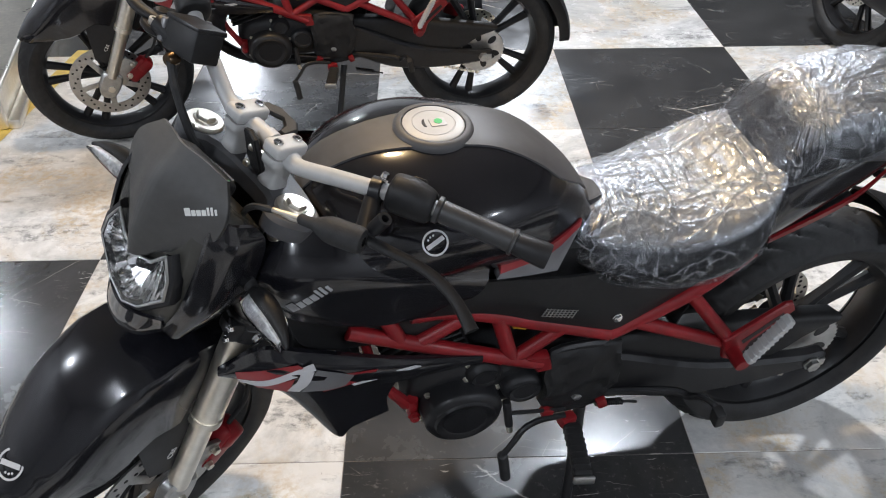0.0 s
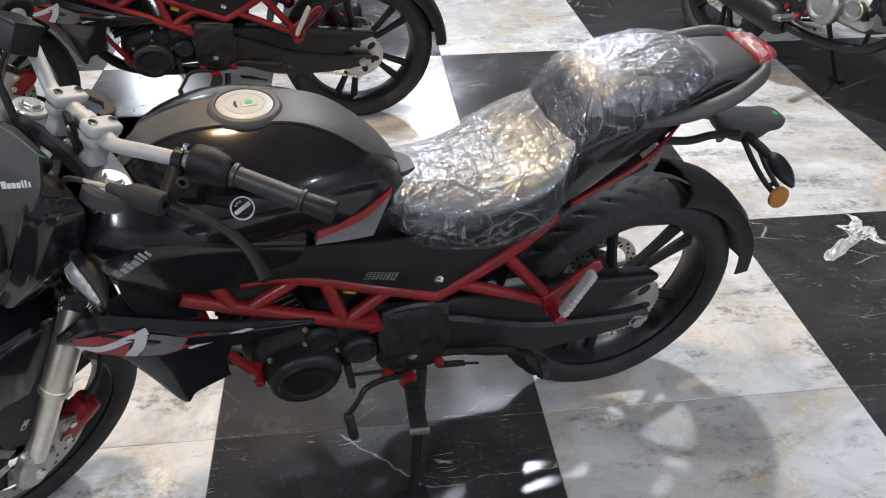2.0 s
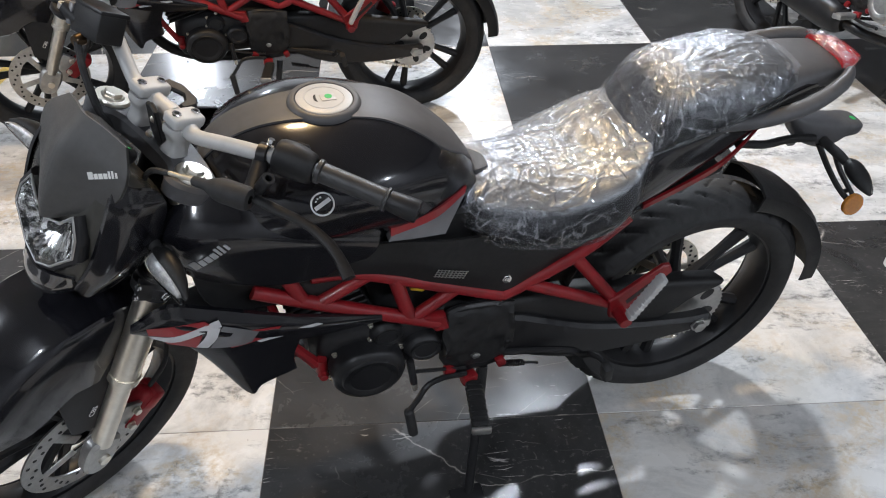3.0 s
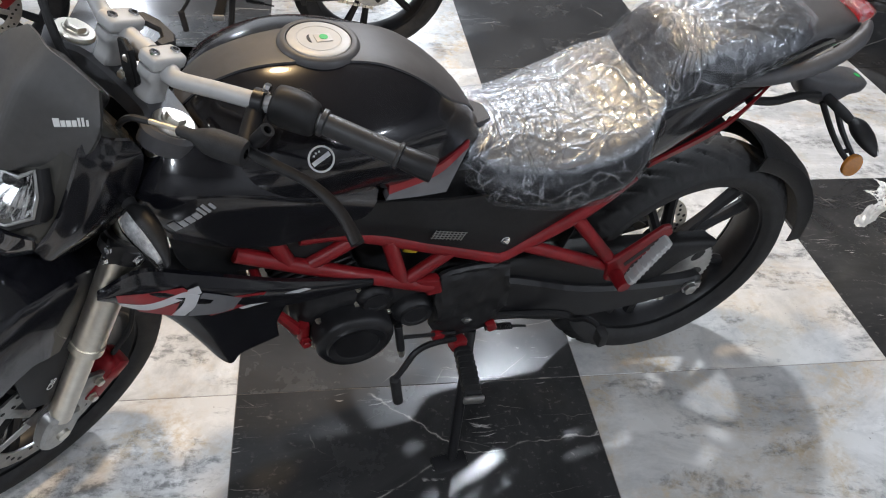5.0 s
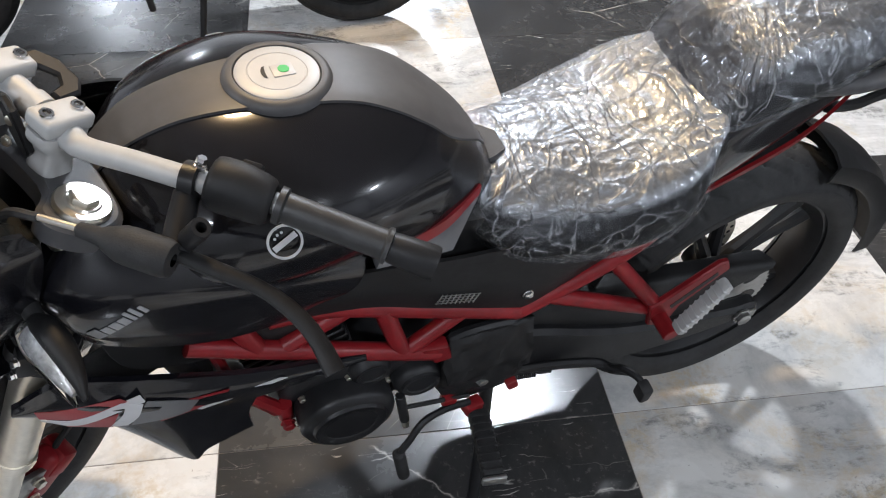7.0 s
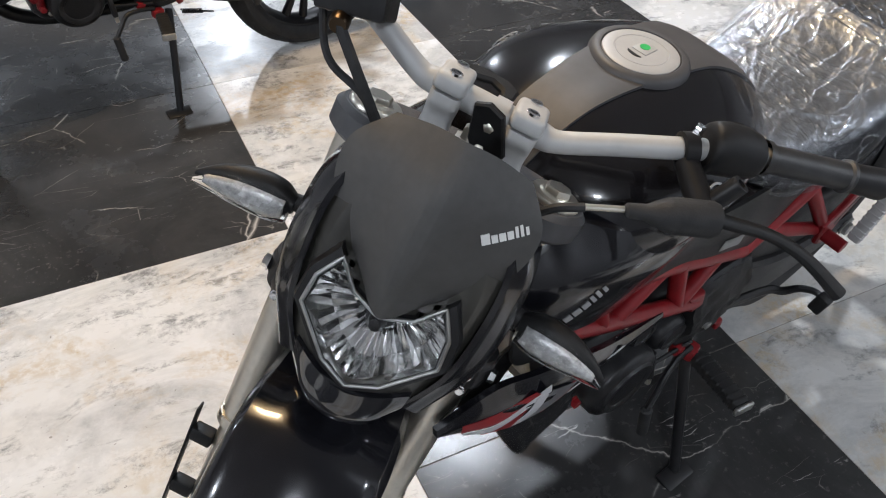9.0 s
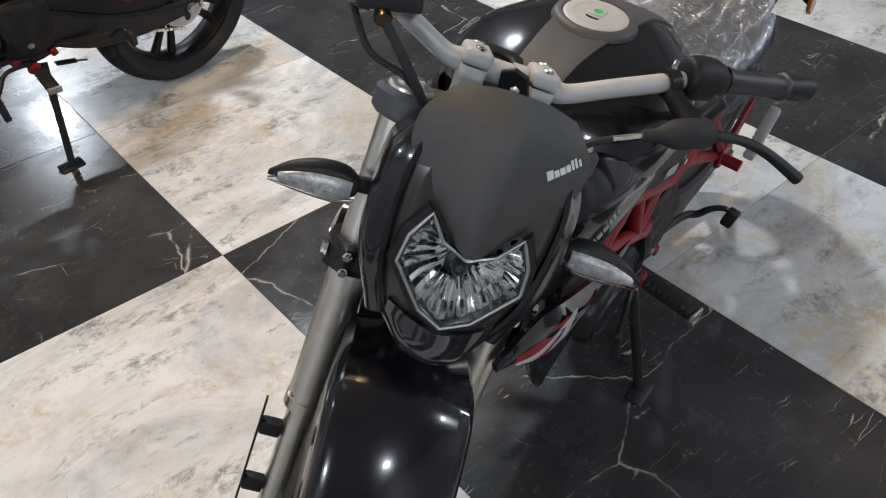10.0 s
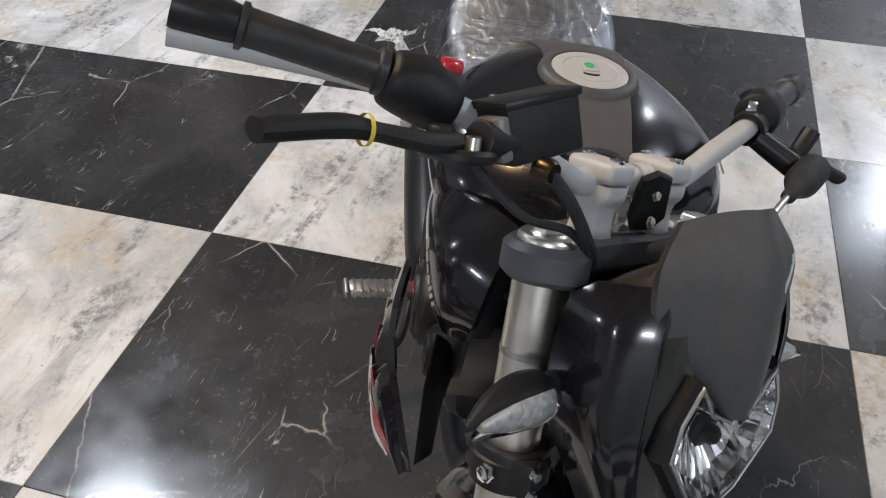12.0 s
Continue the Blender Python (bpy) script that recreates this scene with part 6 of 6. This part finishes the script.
        if s < 0:
            word("CBS", ms @ pose(-0.060, s * 0.0905, -0.540, 90, 0, 0) @ pose(0, 0, 0, 0, 0, 80), 0.016, WHITE, guard)
    a = radians(147)
    roundel(ms @ Matrix.Translation((fa[0] + 0.3235 * math.cos(a), 0, fa[2] + 0.3235 * math.sin(a))) @ Matrix.Rotation(radians(-57), 4, "Y") @ Matrix.Rotation(radians(90), 4, "Z"), guard, 0.024) if near else None
    # front caliper and reflector wire on the other leg
    cal = block((0.055, 0.040, 0.095), pose(0.055, -0.085, -0.600, 0, 28, 0), bevel=0.012, segments=3)
    block((0.035, 0.05, 0.05), pose(0.072, -0.085, -0.575, 0, 28, 0), cal, bevel=0.010, segments=2)
    cal_ob = p("brake_caliper", cal, RED, "red front brake caliper", m=ms)
    for k in (-0.62, -0.575):
        p("caliper_bolt", hexbolt((0.03, -0.106, k), (0.03, -1, k), 0.008, 0.010), STEEL, "", cal_ob, m=ms)
    p("caliper_bracket", block((0.05, 0.010, 0.10), pose(0.012, -0.098, -0.61, 0, 12, 0), bevel=0.003), ALLOY, "", cal_ob, m=ms)
    p("caliper_hose", tube([(0.07, -0.085, -0.55), (0.085, -0.085, -0.48), (0.06, -0.07, -0.36), (0.03, -0.05, -0.24)], 0.005, 20, 8), RUBBER, "", cal_ob, m=ms)
    strip = block((0.016, 0.003, 0.20), pose(-0.035, 0.150, -0.555), bevel=0.001)
    strip_ob = p("reflector_strip", strip, PLASTIC, "thin black strip on two clips", m=ms)
    for k in (-0.60, -0.50):
        p("strip_clip", block((0.020, 0.030, 0.022), pose(-0.033, 0.134, k), bevel=0.004), PLASTIC, "", strip_ob, m=ms)
    # right-hand rear brake caliper
    p("rear_caliper", block((0.075, 0.03, 0.05), pose(-0.02, 0.082, 0.40, 0, 25, 0), bevel=0.010), RED, "red rear brake caliper")

    # the sprung body sits 20 mm low on its springs, most towards the front
    unsprung = ("wheel", "chain", "swingarm", "rear_mudguard", "side_stand", "pillion_footrest", "rear_caliper")
    for ob in root.children_recursive:
        line = [ob]
        while line[-1].parent is not root:
            line.append(line[-1].parent)
        if any(o in held for o in line) or line[-1].name.startswith(unsprung):
            continue
        for v in ob.data.vertices:
            high, fore = (min(max(q, 0.0), 1.0) for q in ((v.co.z - 0.36) / 0.18, (0.02 - v.co.x) / 0.24))
            v.co.z -= 0.020 * high * high * (3 - 2 * high) * fore
    return root


def standing(x, y, yaw, lean=7.3):
    return pose(x, y, 0, 0, 0, yaw) @ Matrix.Rotation(radians(lean), 4, "X")


motorcycle(standing(0.1005, -0.667, 13.6, 7.9), 34, "black motorcycle with red frame and film-wrapped seats on its stand", True)
motorcycle(standing(-0.465, 0.985, 9.0), 10, "black motorcycle with red frame parked on its side stand", False)
motorcycle(standing(1.37, 1.505, 109.0), 20, "black motorcycle with bare alloy engine on its side stand", False, ALLOY)


def steel_platform(x, y, yaw):
    """A low display step of folded steel sheet: a body, an overhanging lip and a lower ledge."""
    root = new("display_step")
    root.matrix_basis = pose(x, y, 0, 0, 0, yaw)
    tagged(root, "low brushed steel display step on the floor", "platform")
    part("body", block((1.2, 1.8, 0.16), pose(-0.62, 0, 0.08), bevel=0.012, segments=3), STEEL, root)
    part("lip", block((1.24, 1.84, 0.03), pose(-0.62, 0, 0.176), bevel=0.012, segments=3), STEEL, root)
    part("ledge", block((0.05, 1.8, 0.04), pose(0.0, 0, 0.02), bevel=0.01, segments=2), STEEL, root)


steel_platform(-2.40, 1.75, 13)


def floor_tape(x, y, yaw, width, length):
    """A thin mottled yellow strip on the floor beside the display step."""
    ob = finish("floor_tape", block((width, length, 0.0012), pose(x, y, 0.0016, 0, 0, yaw), bevel=0.0004, segments=1), STRIP_YELLOW, flat=True)
    tagged(ob, "thin mottled yellow strip along the display step", "tape", kind="structure")


floor_tape(-2.235, 1.02, -4, 0.07, 1.3)


# ---- small things on the floor ----
def crumpled_bag(x, y):
    """A torn, twisted scrap of clear packing film."""
    bm = bmesh.new()
    rings = []
    for i in range(26):
        k, ring = (i + 0.3) / 25.3, []
        for q in range(300):
            a = 2 * math.pi * q / 300
            reach = 0.040 + 0.012 * noise.noise(Vector((math.cos(a) * 2, math.sin(a) * 2, 0))) + sum(size * max(math.cos((a - at) / 2), 0) ** 160 for at, size in ((3.75, 0.20), (1.45, 0.075), (0.4, 0.035), (5.3, 0.05), (2.6, 0.04)))
            v = Vector((reach * k * math.cos(a), reach * k * math.sin(a), 0))
            swirl = noise.noise(v * 18) * 0.02
            fold = abs(noise.noise(v * 55 + Vector((3, 1, 0)))) * 0.030 + abs(noise.noise(v * 130)) * 0.010
            ring.append((v.x + swirl, v.y + noise.noise(v * 18 + Vector((7, 0, 0))) * 0.02, 0.002 + fold * (1.15 - 0.8 * k)))
        rings.append(ring)
    skin(bm, rings, True, False)
    ob = finish("plastic_scrap", bm, BAGFILM, angle=180, m=pose(x, y, 0))
    return tagged(ob, "crumpled scrap of clear packing film on the floor", "plastic bag")


crumpled_bag(1.205, -0.125)
